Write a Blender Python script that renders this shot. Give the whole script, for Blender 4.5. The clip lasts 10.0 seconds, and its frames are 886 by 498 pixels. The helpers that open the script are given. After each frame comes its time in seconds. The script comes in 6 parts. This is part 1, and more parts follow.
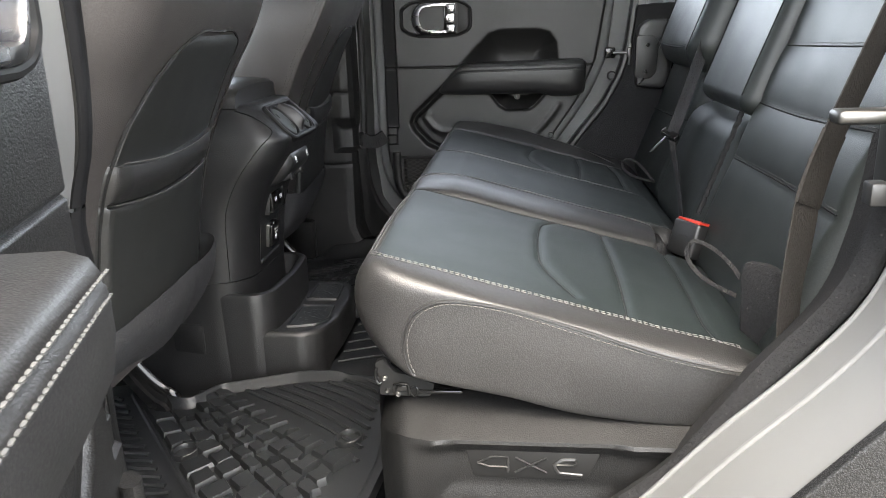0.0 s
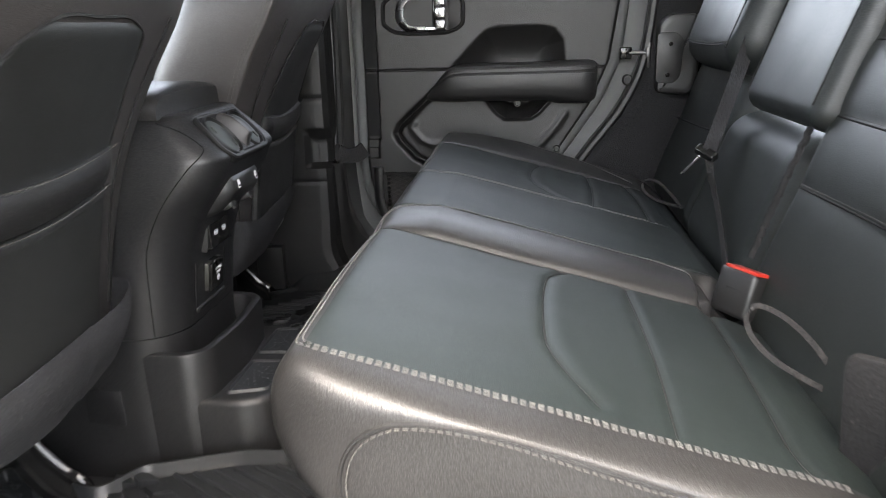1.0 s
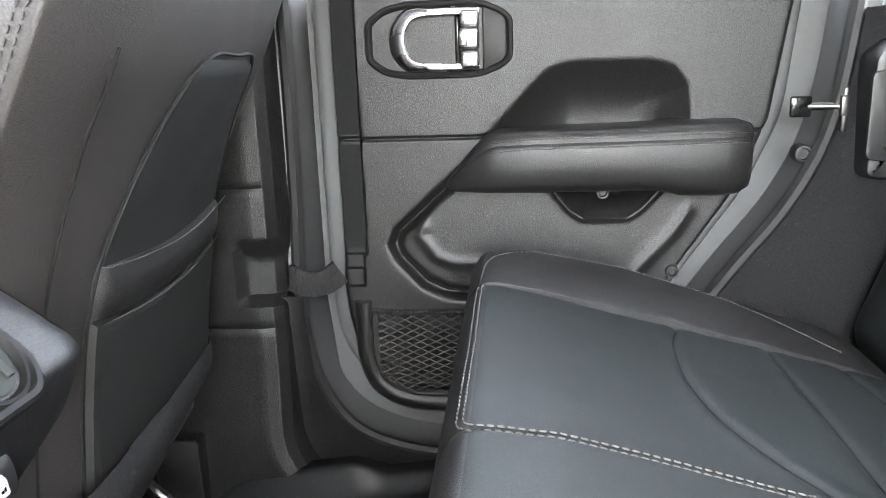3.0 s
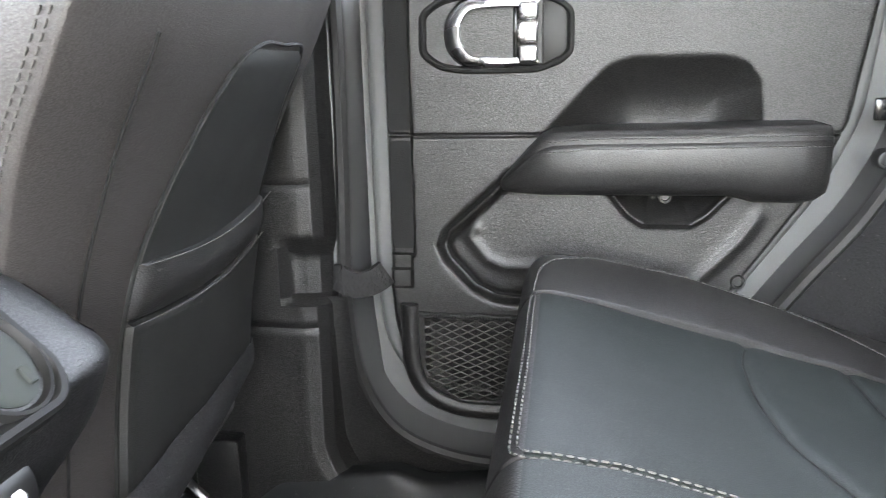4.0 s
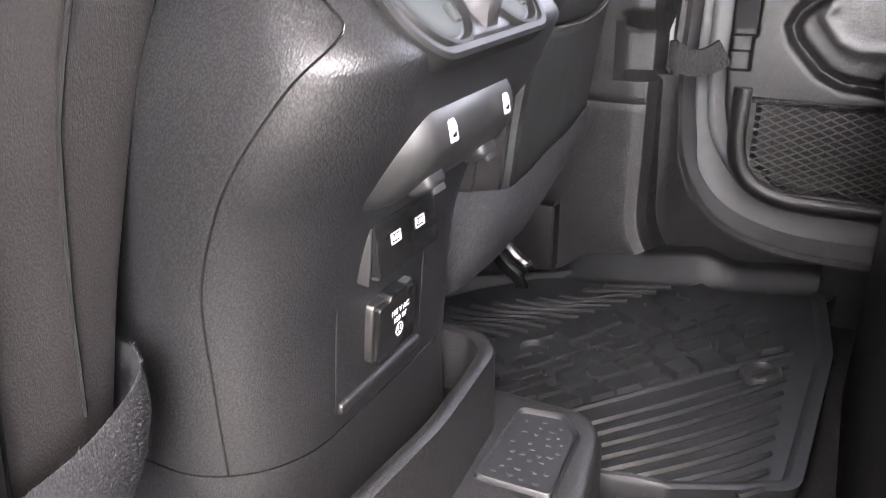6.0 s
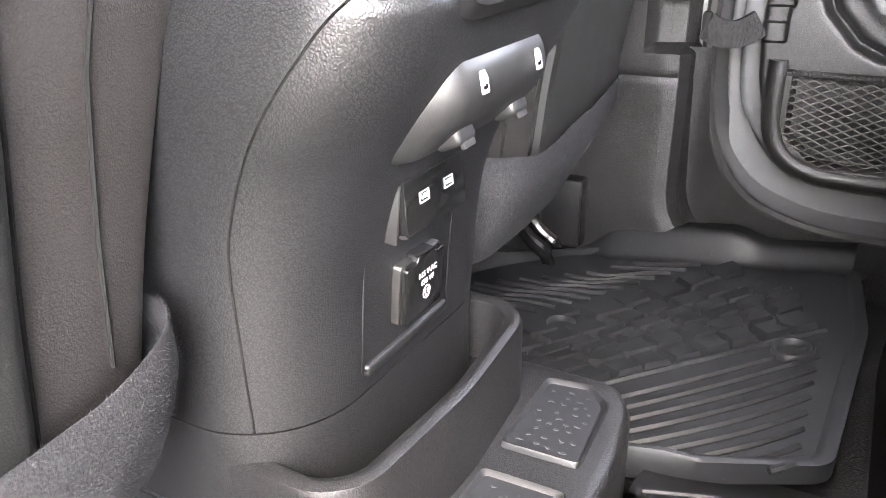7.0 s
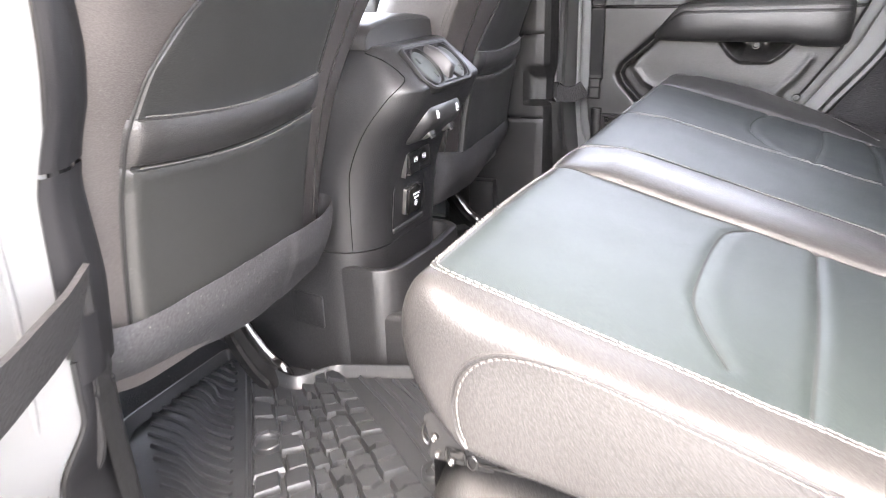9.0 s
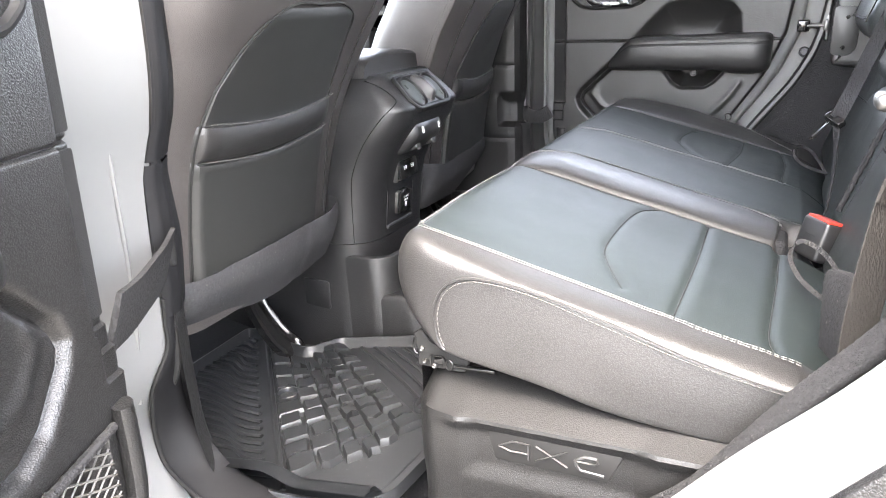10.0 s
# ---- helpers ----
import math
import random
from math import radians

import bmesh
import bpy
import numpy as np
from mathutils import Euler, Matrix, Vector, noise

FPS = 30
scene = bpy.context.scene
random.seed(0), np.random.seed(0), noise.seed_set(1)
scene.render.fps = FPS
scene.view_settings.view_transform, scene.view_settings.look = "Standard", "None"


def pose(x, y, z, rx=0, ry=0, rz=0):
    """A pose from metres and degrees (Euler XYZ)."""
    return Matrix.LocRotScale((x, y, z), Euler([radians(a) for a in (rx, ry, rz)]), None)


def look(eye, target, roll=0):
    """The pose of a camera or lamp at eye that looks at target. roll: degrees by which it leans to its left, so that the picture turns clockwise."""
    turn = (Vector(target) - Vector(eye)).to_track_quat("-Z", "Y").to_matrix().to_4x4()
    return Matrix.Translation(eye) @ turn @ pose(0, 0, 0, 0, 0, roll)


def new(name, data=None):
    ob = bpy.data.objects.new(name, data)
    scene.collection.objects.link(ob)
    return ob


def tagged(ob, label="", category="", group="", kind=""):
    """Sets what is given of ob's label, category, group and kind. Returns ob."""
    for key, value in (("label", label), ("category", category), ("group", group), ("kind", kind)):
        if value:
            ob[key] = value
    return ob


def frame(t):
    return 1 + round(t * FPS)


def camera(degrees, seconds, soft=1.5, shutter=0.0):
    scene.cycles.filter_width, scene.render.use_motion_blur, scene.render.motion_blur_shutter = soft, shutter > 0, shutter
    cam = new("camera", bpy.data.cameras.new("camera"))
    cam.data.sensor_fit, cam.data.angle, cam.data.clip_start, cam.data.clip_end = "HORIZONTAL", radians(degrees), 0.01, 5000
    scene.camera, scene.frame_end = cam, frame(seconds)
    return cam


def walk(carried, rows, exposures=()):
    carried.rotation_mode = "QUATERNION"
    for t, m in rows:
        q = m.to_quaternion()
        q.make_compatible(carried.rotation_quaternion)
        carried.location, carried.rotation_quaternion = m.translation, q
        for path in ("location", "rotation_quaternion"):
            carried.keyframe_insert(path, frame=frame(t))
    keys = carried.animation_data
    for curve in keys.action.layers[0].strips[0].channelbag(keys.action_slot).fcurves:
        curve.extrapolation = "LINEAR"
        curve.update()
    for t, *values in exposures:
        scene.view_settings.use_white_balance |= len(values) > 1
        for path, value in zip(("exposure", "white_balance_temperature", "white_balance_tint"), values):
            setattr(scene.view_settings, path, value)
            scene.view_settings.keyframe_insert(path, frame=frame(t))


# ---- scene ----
# Rear cabin of a four-door off-road car. x: to the rear, y: to the passenger side, z: up from the floor mats.
cam = camera(60.6, 10.0, soft=0.7, shutter=0.35)
PATH = [
    (0, (0.365, -1.356, 0.62), (0.157, 0.549, 0.049), -1.6),
    (0.5, (0.374, -1.282, 0.612), (0.161, 0.625, 0.048), -1.6),
    (1, (0.367, -1.072, 0.6), (0.154, 0.836, 0.039), -1.5),
    (1.5, (0.313, -0.845, 0.589), (0.097, 1.066, 0.041), -1.6),
    (2, (0.282, -0.607, 0.603), (0.061, 1.31, 0.077), -2.1),
    (2.5, (0.248, -0.417, 0.612), (0.053, 1.511, 0.119), -1.9),
    (2.7, (0.24, -0.36, 0.609), (0.05, 1.573, 0.129), -2.0),
    (4, (0.224, -0.271, 0.6), (-0.087, 1.645, 0.119), -1.3),
    (4.5, (0.184, -0.314, 0.611), (-0.329, 1.542, 0.073), -1.1),
    (5, (0.14, -0.382, 0.581), (-0.563, 1.387, -0.035), -0.8),
    (5.5, (0.146, -0.398, 0.538), (-0.656, 1.287, -0.181), -0.9),
    (6, (0.139, -0.391, 0.494), (-0.724, 1.23, -0.299), -1.2),
    (6.2, (0.134, -0.388, 0.485), (-0.739, 1.216, -0.332), -1.1),
    (7.3, (0.137, -0.394, 0.476), (-0.781, 1.18, -0.348), -1.7),
    (7.5, (0.135, -0.395, 0.484), (-0.765, 1.186, -0.347), -1.6),
    (8, (0.197, -0.552, 0.541), (-0.658, 1.079, -0.24), -2.0),
    (8.5, (0.328, -0.82, 0.578), (-0.507, 0.842, -0.156), -1.5),
    (9, (0.447, -1.061, 0.595), (-0.359, 0.634, -0.096), -1.7),
    (9.5, (0.54, -1.235, 0.605), (-0.251, 0.483, -0.044), -1.9),
    (10, (0.562, -1.297, 0.611), (-0.225, 0.436, -0.003), -2.1),
]
EXPOSURES = [(0.0, 4.78, 7050, 15), (1.0, 4.95, 7100, 17), (1.5, 5.33, 7300, 19), (2.5, 6.2, 7120, 16), (4.0, 6.55, 7020, 15), (5.0, 6.7, 7220, 23), (6.0, 6.95, 7270, 25), (7.5, 7.55, 7270, 21), (8.5, 7.13, 7400, 25), (9.0, 6.7, 7150, 23), (9.5, 6.45, 7000, 20), (10.0, 6.15, 6950, 19)]
walk(cam, [(t, look(eye, target, roll)) for t, eye, target, roll in PATH], EXPOSURES)

# ---- light ----
world = bpy.data.worlds.new("sky")
scene.world = world
world.use_nodes = True
wn = world.node_tree.nodes
sky = wn.new("ShaderNodeTexSky")
sky.sky_type, sky.sun_disc = "NISHITA", False
sky.sun_elevation, sky.sun_rotation, sky.dust_density, sky.air_density, sky.ozone_density = radians(64), radians(165), 2.0, 0.6, 0.0
wn["Background"].inputs[1].default_value = 0.15
haze = wn.new("ShaderNodeMix")          # a thin greenish haze over the whole sky
haze.data_type, haze.blend_type = "RGBA", "MULTIPLY"
haze.inputs[0].default_value, haze.inputs[7].default_value = 1.0, (0.96, 1.0, 0.93, 1)
milky = wn.new("ShaderNodeHueSaturation")
milky.inputs["Saturation"].default_value = 0.55
world.node_tree.links.new(sky.outputs[0], milky.inputs["Color"])
world.node_tree.links.new(milky.outputs[0], haze.inputs[6])
world.node_tree.links.new(haze.outputs[2], wn["Background"].inputs[0])
sun = new("sun", bpy.data.lights.new("sun", "SUN"))
sun.data.energy, sun.data.angle, sun.data.color = 0.2, radians(60), (1.0, 0.97, 0.93)
sun.matrix_world = look((0.6, -2.3, 5.0), (0, 0, 0))

# ---- materials ----


def material(name, base, rough=0.5, metal=0.0, coat=0.0, spec=0.5):
    mat = bpy.data.materials.new(name)
    mat.use_nodes = True
    bsdf = mat.node_tree.nodes["Principled BSDF"]
    bsdf.inputs["Base Color"].default_value = (*base, 1)
    bsdf.inputs["Roughness"].default_value = rough
    bsdf.inputs["Metallic"].default_value = metal
    bsdf.inputs["Coat Weight"].default_value = coat
    bsdf.inputs["Coat Roughness"].default_value = 0.08
    bsdf.inputs["Specular IOR Level"].default_value = spec
    return mat


def surface(mat, base, rough, grain=0.0, grain_size=0.002, stretch=(1, 1, 1), kind="voronoi", tone=0.25, tone_size=0.06, dust=0.0):
    """Tone and gloss that vary at two scales, specks of dust, and a fine relief."""
    nodes, links = mat.node_tree.nodes, mat.node_tree.links
    bsdf = nodes["Principled BSDF"]
    coord = nodes.new("ShaderNodeTexCoord")
    mapping = nodes.new("ShaderNodeMapping")
    mapping.inputs["Scale"].default_value = stretch
    links.new(coord.outputs["Object"], mapping.inputs["Vector"])
    big = nodes.new("ShaderNodeTexNoise")
    big.inputs["Scale"].default_value, big.inputs["Detail"].default_value = 1 / tone_size, 5
    links.new(coord.outputs["Object"], big.inputs["Vector"])
    mix = nodes.new("ShaderNodeMix")
    mix.data_type = "RGBA"
    mix.inputs[6].default_value = tuple(c * (1 - tone) for c in base) + (1,)
    mix.inputs[7].default_value = tuple(min(1, c * (1 + tone)) for c in base) + (1,)
    links.new(big.outputs["Fac"], mix.inputs[0])
    colour = mix.outputs[2]
    if dust:
        fine = nodes.new("ShaderNodeTexNoise")
        fine.inputs["Scale"].default_value, fine.inputs["Detail"].default_value = 260, 2
        links.new(coord.outputs["Object"], fine.inputs["Vector"])
        ramp = nodes.new("ShaderNodeValToRGB")
        ramp.color_ramp.elements[0].position, ramp.color_ramp.elements[1].position = 0.66, 0.78
        ramp.color_ramp.elements[1].color = (dust, dust, dust, 1)
        links.new(fine.outputs["Fac"], ramp.inputs[0])
        add = nodes.new("ShaderNodeMix")
        add.data_type = "RGBA"
        add.inputs[7].default_value = (0.16, 0.15, 0.14, 1)
        links.new(ramp.outputs[0], add.inputs[0])
        links.new(colour, add.inputs[6])
        colour = add.outputs[2]
    links.new(colour, bsdf.inputs["Base Color"])
    span = nodes.new("ShaderNodeMapRange")
    span.inputs["To Min"].default_value, span.inputs["To Max"].default_value = rough - 0.07, rough + 0.07
    links.new(big.outputs["Fac"], span.inputs["Value"])
    links.new(span.outputs[0], bsdf.inputs["Roughness"])
    if grain:
        if kind in ("voronoi", "leather"):
            tex = nodes.new("ShaderNodeTexVoronoi")
            tex.feature = "F1"
            if kind == "leather":        # rounded pebbles of uneven size, pulled out of shape by a slow noise
                tex.feature = "SMOOTH_F1"
                tex.inputs["Smoothness"].default_value = 0.35
                pull = nodes.new("ShaderNodeTexNoise")
                pull.inputs["Scale"].default_value, pull.inputs["Detail"].default_value = 0.35 / grain_size, 2
                links.new(mapping.outputs[0], pull.inputs["Vector"])
                blend = nodes.new("ShaderNodeMix")
                blend.data_type, blend.blend_type = "RGBA", "LINEAR_LIGHT"
                blend.inputs[0].default_value = grain_size * 1.1
                links.new(mapping.outputs[0], blend.inputs[6])
                links.new(pull.outputs["Color"], blend.inputs[7])
        else:
            tex = nodes.new("ShaderNodeTexNoise")
            tex.inputs["Detail"].default_value = 4
        tex.inputs["Scale"].default_value = 1 / grain_size
        links.new(blend.outputs[2] if kind == "leather" else mapping.outputs[0], tex.inputs["Vector"])
        bump = nodes.new("ShaderNodeBump")
        bump.inputs["Strength"].default_value, bump.inputs["Distance"].default_value = grain, grain_size * 0.4
        links.new(tex.outputs[0], bump.inputs["Height"])
        if kind == "leather":            # raised pebbles; gloss is cut in the creases to stand for their shade
            bump.invert = True
            crease_shade = nodes.new("ShaderNodeMapRange")
            level = bsdf.inputs["Specular IOR Level"].default_value
            crease_shade.inputs["From Min"].default_value, crease_shade.inputs["From Max"].default_value = 0.15, 0.62
            crease_shade.inputs["To Min"].default_value, crease_shade.inputs["To Max"].default_value = level * 1.2, level * (1 - 0.8 * min(1.0, grain))
            links.new(tex.outputs[0], crease_shade.inputs["Value"])
            links.new(crease_shade.outputs[0], bsdf.inputs["Specular IOR Level"])
        links.new(bump.outputs[0], bsdf.inputs["Normal"])
    return mat


def made(name, base, rough, metal=0.0, coat=0.0, spec=0.5, **more):
    return surface(material(name, base, rough, metal, coat, spec), base, rough, **more)


LEATHER = made("black_leather", (0.0118, 0.0115, 0.0115), 0.42, spec=0.48, grain=0.36, grain_size=0.0015, kind="leather", dust=0.12)
INSERT = made("black_insert_leather", (0.0066, 0.0096, 0.0093), 0.52, spec=0.28, grain=0.3, grain_size=0.0010, kind="leather", dust=0.15)
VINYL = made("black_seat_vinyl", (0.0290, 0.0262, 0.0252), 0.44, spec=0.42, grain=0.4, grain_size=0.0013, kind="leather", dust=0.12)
PANELVINYL = made("smooth_black_seat_panel", (0.0125, 0.0128, 0.0123), 0.46, spec=0.40, grain=0.25, grain_size=0.0011, kind="leather", dust=0.15)
BACKLEATHER = made("dark_green_black_leather", (0.0100, 0.0120, 0.0114), 0.45, spec=0.40, grain=0.3, grain_size=0.0012, kind="leather", dust=0.1)
PLASTIC = made("grained_black_plastic", (0.0080, 0.0080, 0.0084), 0.43, spec=0.5, grain=0.48, grain_size=0.0013, kind="leather")
DOORSKIN = made("grained_black_door_plastic", (0.0070, 0.0068, 0.0067), 0.40, spec=0.5, grain=0.5, grain_size=0.0015, kind="leather")
FIN = made("grey_satin_fin", (0.019, 0.0178, 0.018), 0.5, spec=0.4, tone=0.1)
BEZEL = made("satin_black_bezel", (0.007, 0.007, 0.007), 0.55, spec=0.16, tone=0.1)
KICK = made("matte_black_kick_plate", (0.006, 0.006, 0.0065), 0.6, spec=0.10, grain=0.3, grain_size=0.001, tone=0.2, tone_size=0.05)
SMOOTH = made("satin_black_plastic", (0.010, 0.010, 0.010), 0.42, grain=0.1, grain_size=0.001)
GLOSSY = made("gloss_black_paint", (0.006, 0.006, 0.006), 0.15, spec=0.28, tone=0.1)
RUBBER = made("black_rubber", (0.0085, 0.0094, 0.0106), 0.48, spec=0.40, grain=0.15, grain_size=0.001, kind="noise", dust=0.25)
CARPET = made("dark_grey_carpet", (0.014, 0.014, 0.0145), 0.95, grain=1.0, grain_size=0.0030, kind="noise", tone=0.7, tone_size=0.003, dust=0.25, spec=0.1)
PAINT = made("grey_body_paint", (0.085, 0.086, 0.086), 0.5, coat=0.08, spec=0.35, tone=0.06, tone_size=0.3)
FELT = made("grey_felt", (0.046, 0.046, 0.048), 0.95, grain=1.0, grain_size=0.0016, kind="noise", tone=0.65, tone_size=0.003, dust=0.6, spec=0.1)
CHROME = made("satin_chrome", (0.40, 0.40, 0.41), 0.27, metal=1.0, tone=0.05)
MATTE = made("matte_black_lining", (0.007, 0.007, 0.007), 0.85, grain=0.6, grain_size=0.0015, kind="noise", tone=0.3, tone_size=0.02, spec=0.2)
HARD = made("hard_black_plastic", (0.007, 0.007, 0.007), 0.40, spec=0.40, grain=0.65, grain_size=0.0014, kind="leather")
BOX = made("dull_black_box_plastic", (0.006, 0.006, 0.006), 0.42, spec=0.30, grain=0.45, grain_size=0.0014, kind="leather")
STEEL = made("zinc_steel", (0.11, 0.108, 0.104), 0.42, metal=1.0, tone=0.3, tone_size=0.01)
THREAD = made("pale_grey_thread", (0.048, 0.048, 0.046), 0.8, tone=0.2, tone_size=0.01)
DARK_THREAD = made("dark_thread", (0.045, 0.043, 0.040), 0.8, tone=0.2, tone_size=0.01)
WEB = made("grey_webbing", (0.0125, 0.0122, 0.0125), 0.75, spec=0.2, grain=1.0, grain_size=0.0028, stretch=(1, 1, 0.5), tone=0.2, tone_size=0.01)
BELT = made("brown_grey_belt", (0.0150, 0.0135, 0.0120), 0.85, spec=0.2, grain=1.0, grain_size=0.0024, stretch=(1, 1, 0.5), tone=0.2, tone_size=0.01)
RED = made("red_plastic", (0.30, 0.022, 0.014), 0.4, tone=0.1)
WHITE = made("white_print", (0.45, 0.45, 0.45), 0.6, tone=0.03)
GREYTRIM = made("grey_satin_trim", (0.014, 0.0135, 0.0135), 0.55, spec=0.3, tone=0.1)
VENTGREY = made("vent_grey_green", (0.018, 0.0215, 0.0195), 0.65, spec=0.3, tone=0.08)
CHIP = made("grey_rubber_chips", (0.030, 0.034, 0.036), 0.6, tone=0.2, tone_size=0.01)
CONCRETE = made("grey_concrete", (0.15, 0.14, 0.125), 0.9, grain=0.6, grain_size=0.01, kind="noise", tone=0.3, tone_size=0.4)
ROOF = made("headliner", (0.35, 0.35, 0.34), 0.9, tone=0.1)
# ---- geometry helpers ----


def finish(ob_name, bm, mat, smooth=True, angle=40):
    mesh = bpy.data.meshes.new(ob_name)
    bm.normal_update()
    bm.to_mesh(mesh)
    bm.free()
    mesh.materials.append(mat)
    if smooth:
        for poly in mesh.polygons:
            poly.use_smooth = True
        mesh.set_sharp_from_angle(angle=radians(angle))
    return mesh


def part(name, bm, mat, parent, label="", smooth=True, angle=40):
    ob = new(name, finish(name, bm, mat, smooth, angle))
    ob.parent = parent
    if label:
        tagged(ob, label)
    return ob


def structure(name, bm, mat, label, smooth=True):
    return tagged(new(name, finish(name, bm, mat, smooth)), label, kind="structure")


def thing(name, label, category, m=None, group=""):
    ob = new(name)
    ob.empty_display_size = 0.05
    if m is not None:
        ob.matrix_world = m
    return tagged(ob, label, category, group)


def V(*a):
    return Vector(a)


def merge_in(bm, other):
    """Adds the mesh of other to bm."""
    mesh = bpy.data.meshes.new("tmp")
    other.to_mesh(mesh)
    other.free()
    bm.from_mesh(mesh)
    bpy.data.meshes.remove(mesh)
    return bm


def block(bm, centre, size, bevel=0.0, segs=2, turn=None):
    """A box with rounded edges."""
    b = bmesh.new()
    bmesh.ops.create_cube(b, size=1, matrix=Matrix.Diagonal((*size, 1)))
    if bevel:
        bmesh.ops.bevel(b, geom=b.edges[:] + b.verts[:], offset=bevel, segments=segs, affect="EDGES", profile=0.5)
    m = Matrix.Translation(centre)
    if turn is not None:
        m = m @ turn
    b.transform(m)
    return merge_in(bm, b)


def rings(bm, loops, closed=True, cap=True):
    """A skin over loops of points, each with as many points as the next."""
    vs = [[bm.verts.new(p) for p in loop] for loop in loops]
    n = len(vs[0])
    for a, b in zip(vs, vs[1:]):
        for i in range(n if closed else n - 1):
            j = (i + 1) % n
            bm.faces.new((a[i], a[j], b[j], b[i]))
    if cap and closed:
        bm.faces.new(vs[0][::-1])
        bm.faces.new(vs[-1])
    return bm


def smooth_line(pts, n, closed=False):
    """A smooth curve through pts, in n even steps."""
    P = [Vector(p) for p in pts]
    out = []
    m = len(P)
    segs = m if closed else m - 1
    for i in range(segs):
        if closed:
            a, b, c, d = P[(i - 1) % m], P[i], P[(i + 1) % m], P[(i + 2) % m]
        else:
            a, b, c, d = P[max(i - 1, 0)], P[i], P[i + 1], P[min(i + 2, m - 1)]
        for k in range(16):
            t = k / 16
            out.append(0.5 * ((2 * b) + (c - a) * t + (2 * a - 5 * b + 4 * c - d) * t * t + (3 * b - a - 3 * c + d) * t ** 3))
    if not closed:
        out.append(P[-1].copy())
    return even(out, n, closed)


def even(pts, n, closed=False):
    """n points at even steps along a line."""
    P = [Vector(p) for p in pts]
    if closed:
        P = P + [P[0]]
    run = [0.0]
    for a, b in zip(P, P[1:]):
        run.append(run[-1] + (b - a).length)
    out, k = [], 0
    for i in range(n):
        s = run[-1] * i / (n if closed else n - 1)
        while k < len(P) - 2 and run[k + 1] < s:
            k += 1
        t = (s - run[k]) / max(1e-9, run[k + 1] - run[k])
        out.append(P[k].lerp(P[k + 1], min(1, t)))
    return out


def tube(bm, pts, r, n=8, closed=False, flat=1.0):
    """A cord along pts; flat squeezes it."""
    P = [Vector(p) for p in pts]
    loops, up = [], Vector((0.13, 0.31, 1)).normalized()
    m = len(P)
    for i, p in enumerate(P):
        d = (P[(i + 1) % m] - P[i - 1]) if closed else (P[min(i + 1, m - 1)] - P[max(i - 1, 0)])
        d.normalize()
        side = d.cross(up)
        if side.length < 1e-4:
            side = d.cross(Vector((1, 0, 0)))
        side.normalize()
        up = side.cross(d).normalized()
        loops.append([p + r * (math.cos(a) * side + math.sin(a) * up * flat) for a in (2 * math.pi * k / n for k in range(n))])
    if closed:
        loops.append(loops[0])
    rings(bm, loops, cap=not closed)
    return bm


def plate(bm, outline, depth, bevel=0.0, segs=2, m=None):
    """A flat piece: an outline in x and z, thickened from y = 0 to y = -depth (towards the camera's side)."""
    b = bmesh.new()
    f = b.faces.new([b.verts.new((x, 0, z)) for x, z in outline])
    f.normal_update()
    if f.normal.y > 0:
        f.normal_flip()
    ext = bmesh.ops.extrude_face_region(b, geom=[f])
    top = [v for v in ext["geom"] if isinstance(v, bmesh.types.BMVert)]
    bmesh.ops.translate(b, verts=top, vec=(0, -depth, 0))
    bmesh.ops.recalc_face_normals(b, faces=b.faces[:])
    if bevel:
        edges = [e for e in b.edges if e.verts[0] in top and e.verts[1] in top]
        bmesh.ops.bevel(b, geom=edges, offset=bevel, segments=segs, affect="EDGES", profile=0.5)
    if m is not None:
        b.transform(m)
    return merge_in(bm, b)


def round_outline(pts, r, n=5):
    """A polygon in two dimensions with its corners rounded by r."""
    out, m = [], len(pts)
    P = [Vector(p) for p in pts]
    for i in range(m):
        a, b, c = P[i - 1], P[i], P[(i + 1) % m]
        u, w = (a - b), (c - b)
        d = min(r, u.length * 0.45, w.length * 0.45)
        p, q = b + u.normalized() * d, b + w.normalized() * d
        for k in range(n + 1):
            t = k / n
            out.append(tuple((1 - t) ** 2 * p + 2 * t * (1 - t) * b + t * t * q))
    return out


def lattice(bm, f, us, vs):
    """A sheet of faces through f(u, v)."""
    g = [[bm.verts.new(f(u, v)) for v in vs] for u in us]
    for a, b in zip(g, g[1:]):
        for i in range(len(vs) - 1):
            bm.faces.new((a[i], b[i], b[i + 1], a[i + 1]))
    return g


def span(a, b, n):
    return [a + (b - a) * i / (n - 1) for i in range(n)]


def lerp_table(table, z):
    if z <= table[0][0]:
        return table[0][1]
    for (a, x), (b, y) in zip(table, table[1:]):
        if z <= b:
            t = (z - a) / (b - a)
            return x + (y - x) * t
    return table[-1][1]


def ease_table(table, z):
    """A table read with smooth steps (Catmull-Rom)."""
    n = len(table)
    if z <= table[0][0]:
        return table[0][1]
    if z >= table[-1][0]:
        return table[-1][1]
    for i in range(n - 1):
        if z <= table[i + 1][0]:
            a, b = table[i], table[i + 1]
            p, q = table[max(i - 1, 0)], table[min(i + 2, n - 1)]
            h = b[0] - a[0]
            m0 = (b[1] - p[1]) / max(1e-9, b[0] - p[0]) * h
            m1 = (q[1] - a[1]) / max(1e-9, q[0] - a[0]) * h
            t = (z - a[0]) / h
            return (2 * t ** 3 - 3 * t * t + 1) * a[1] + (t ** 3 - 2 * t * t + t) * m0 + (-2 * t ** 3 + 3 * t * t) * b[1] + (t ** 3 - t * t) * m1
    return table[-1][1]


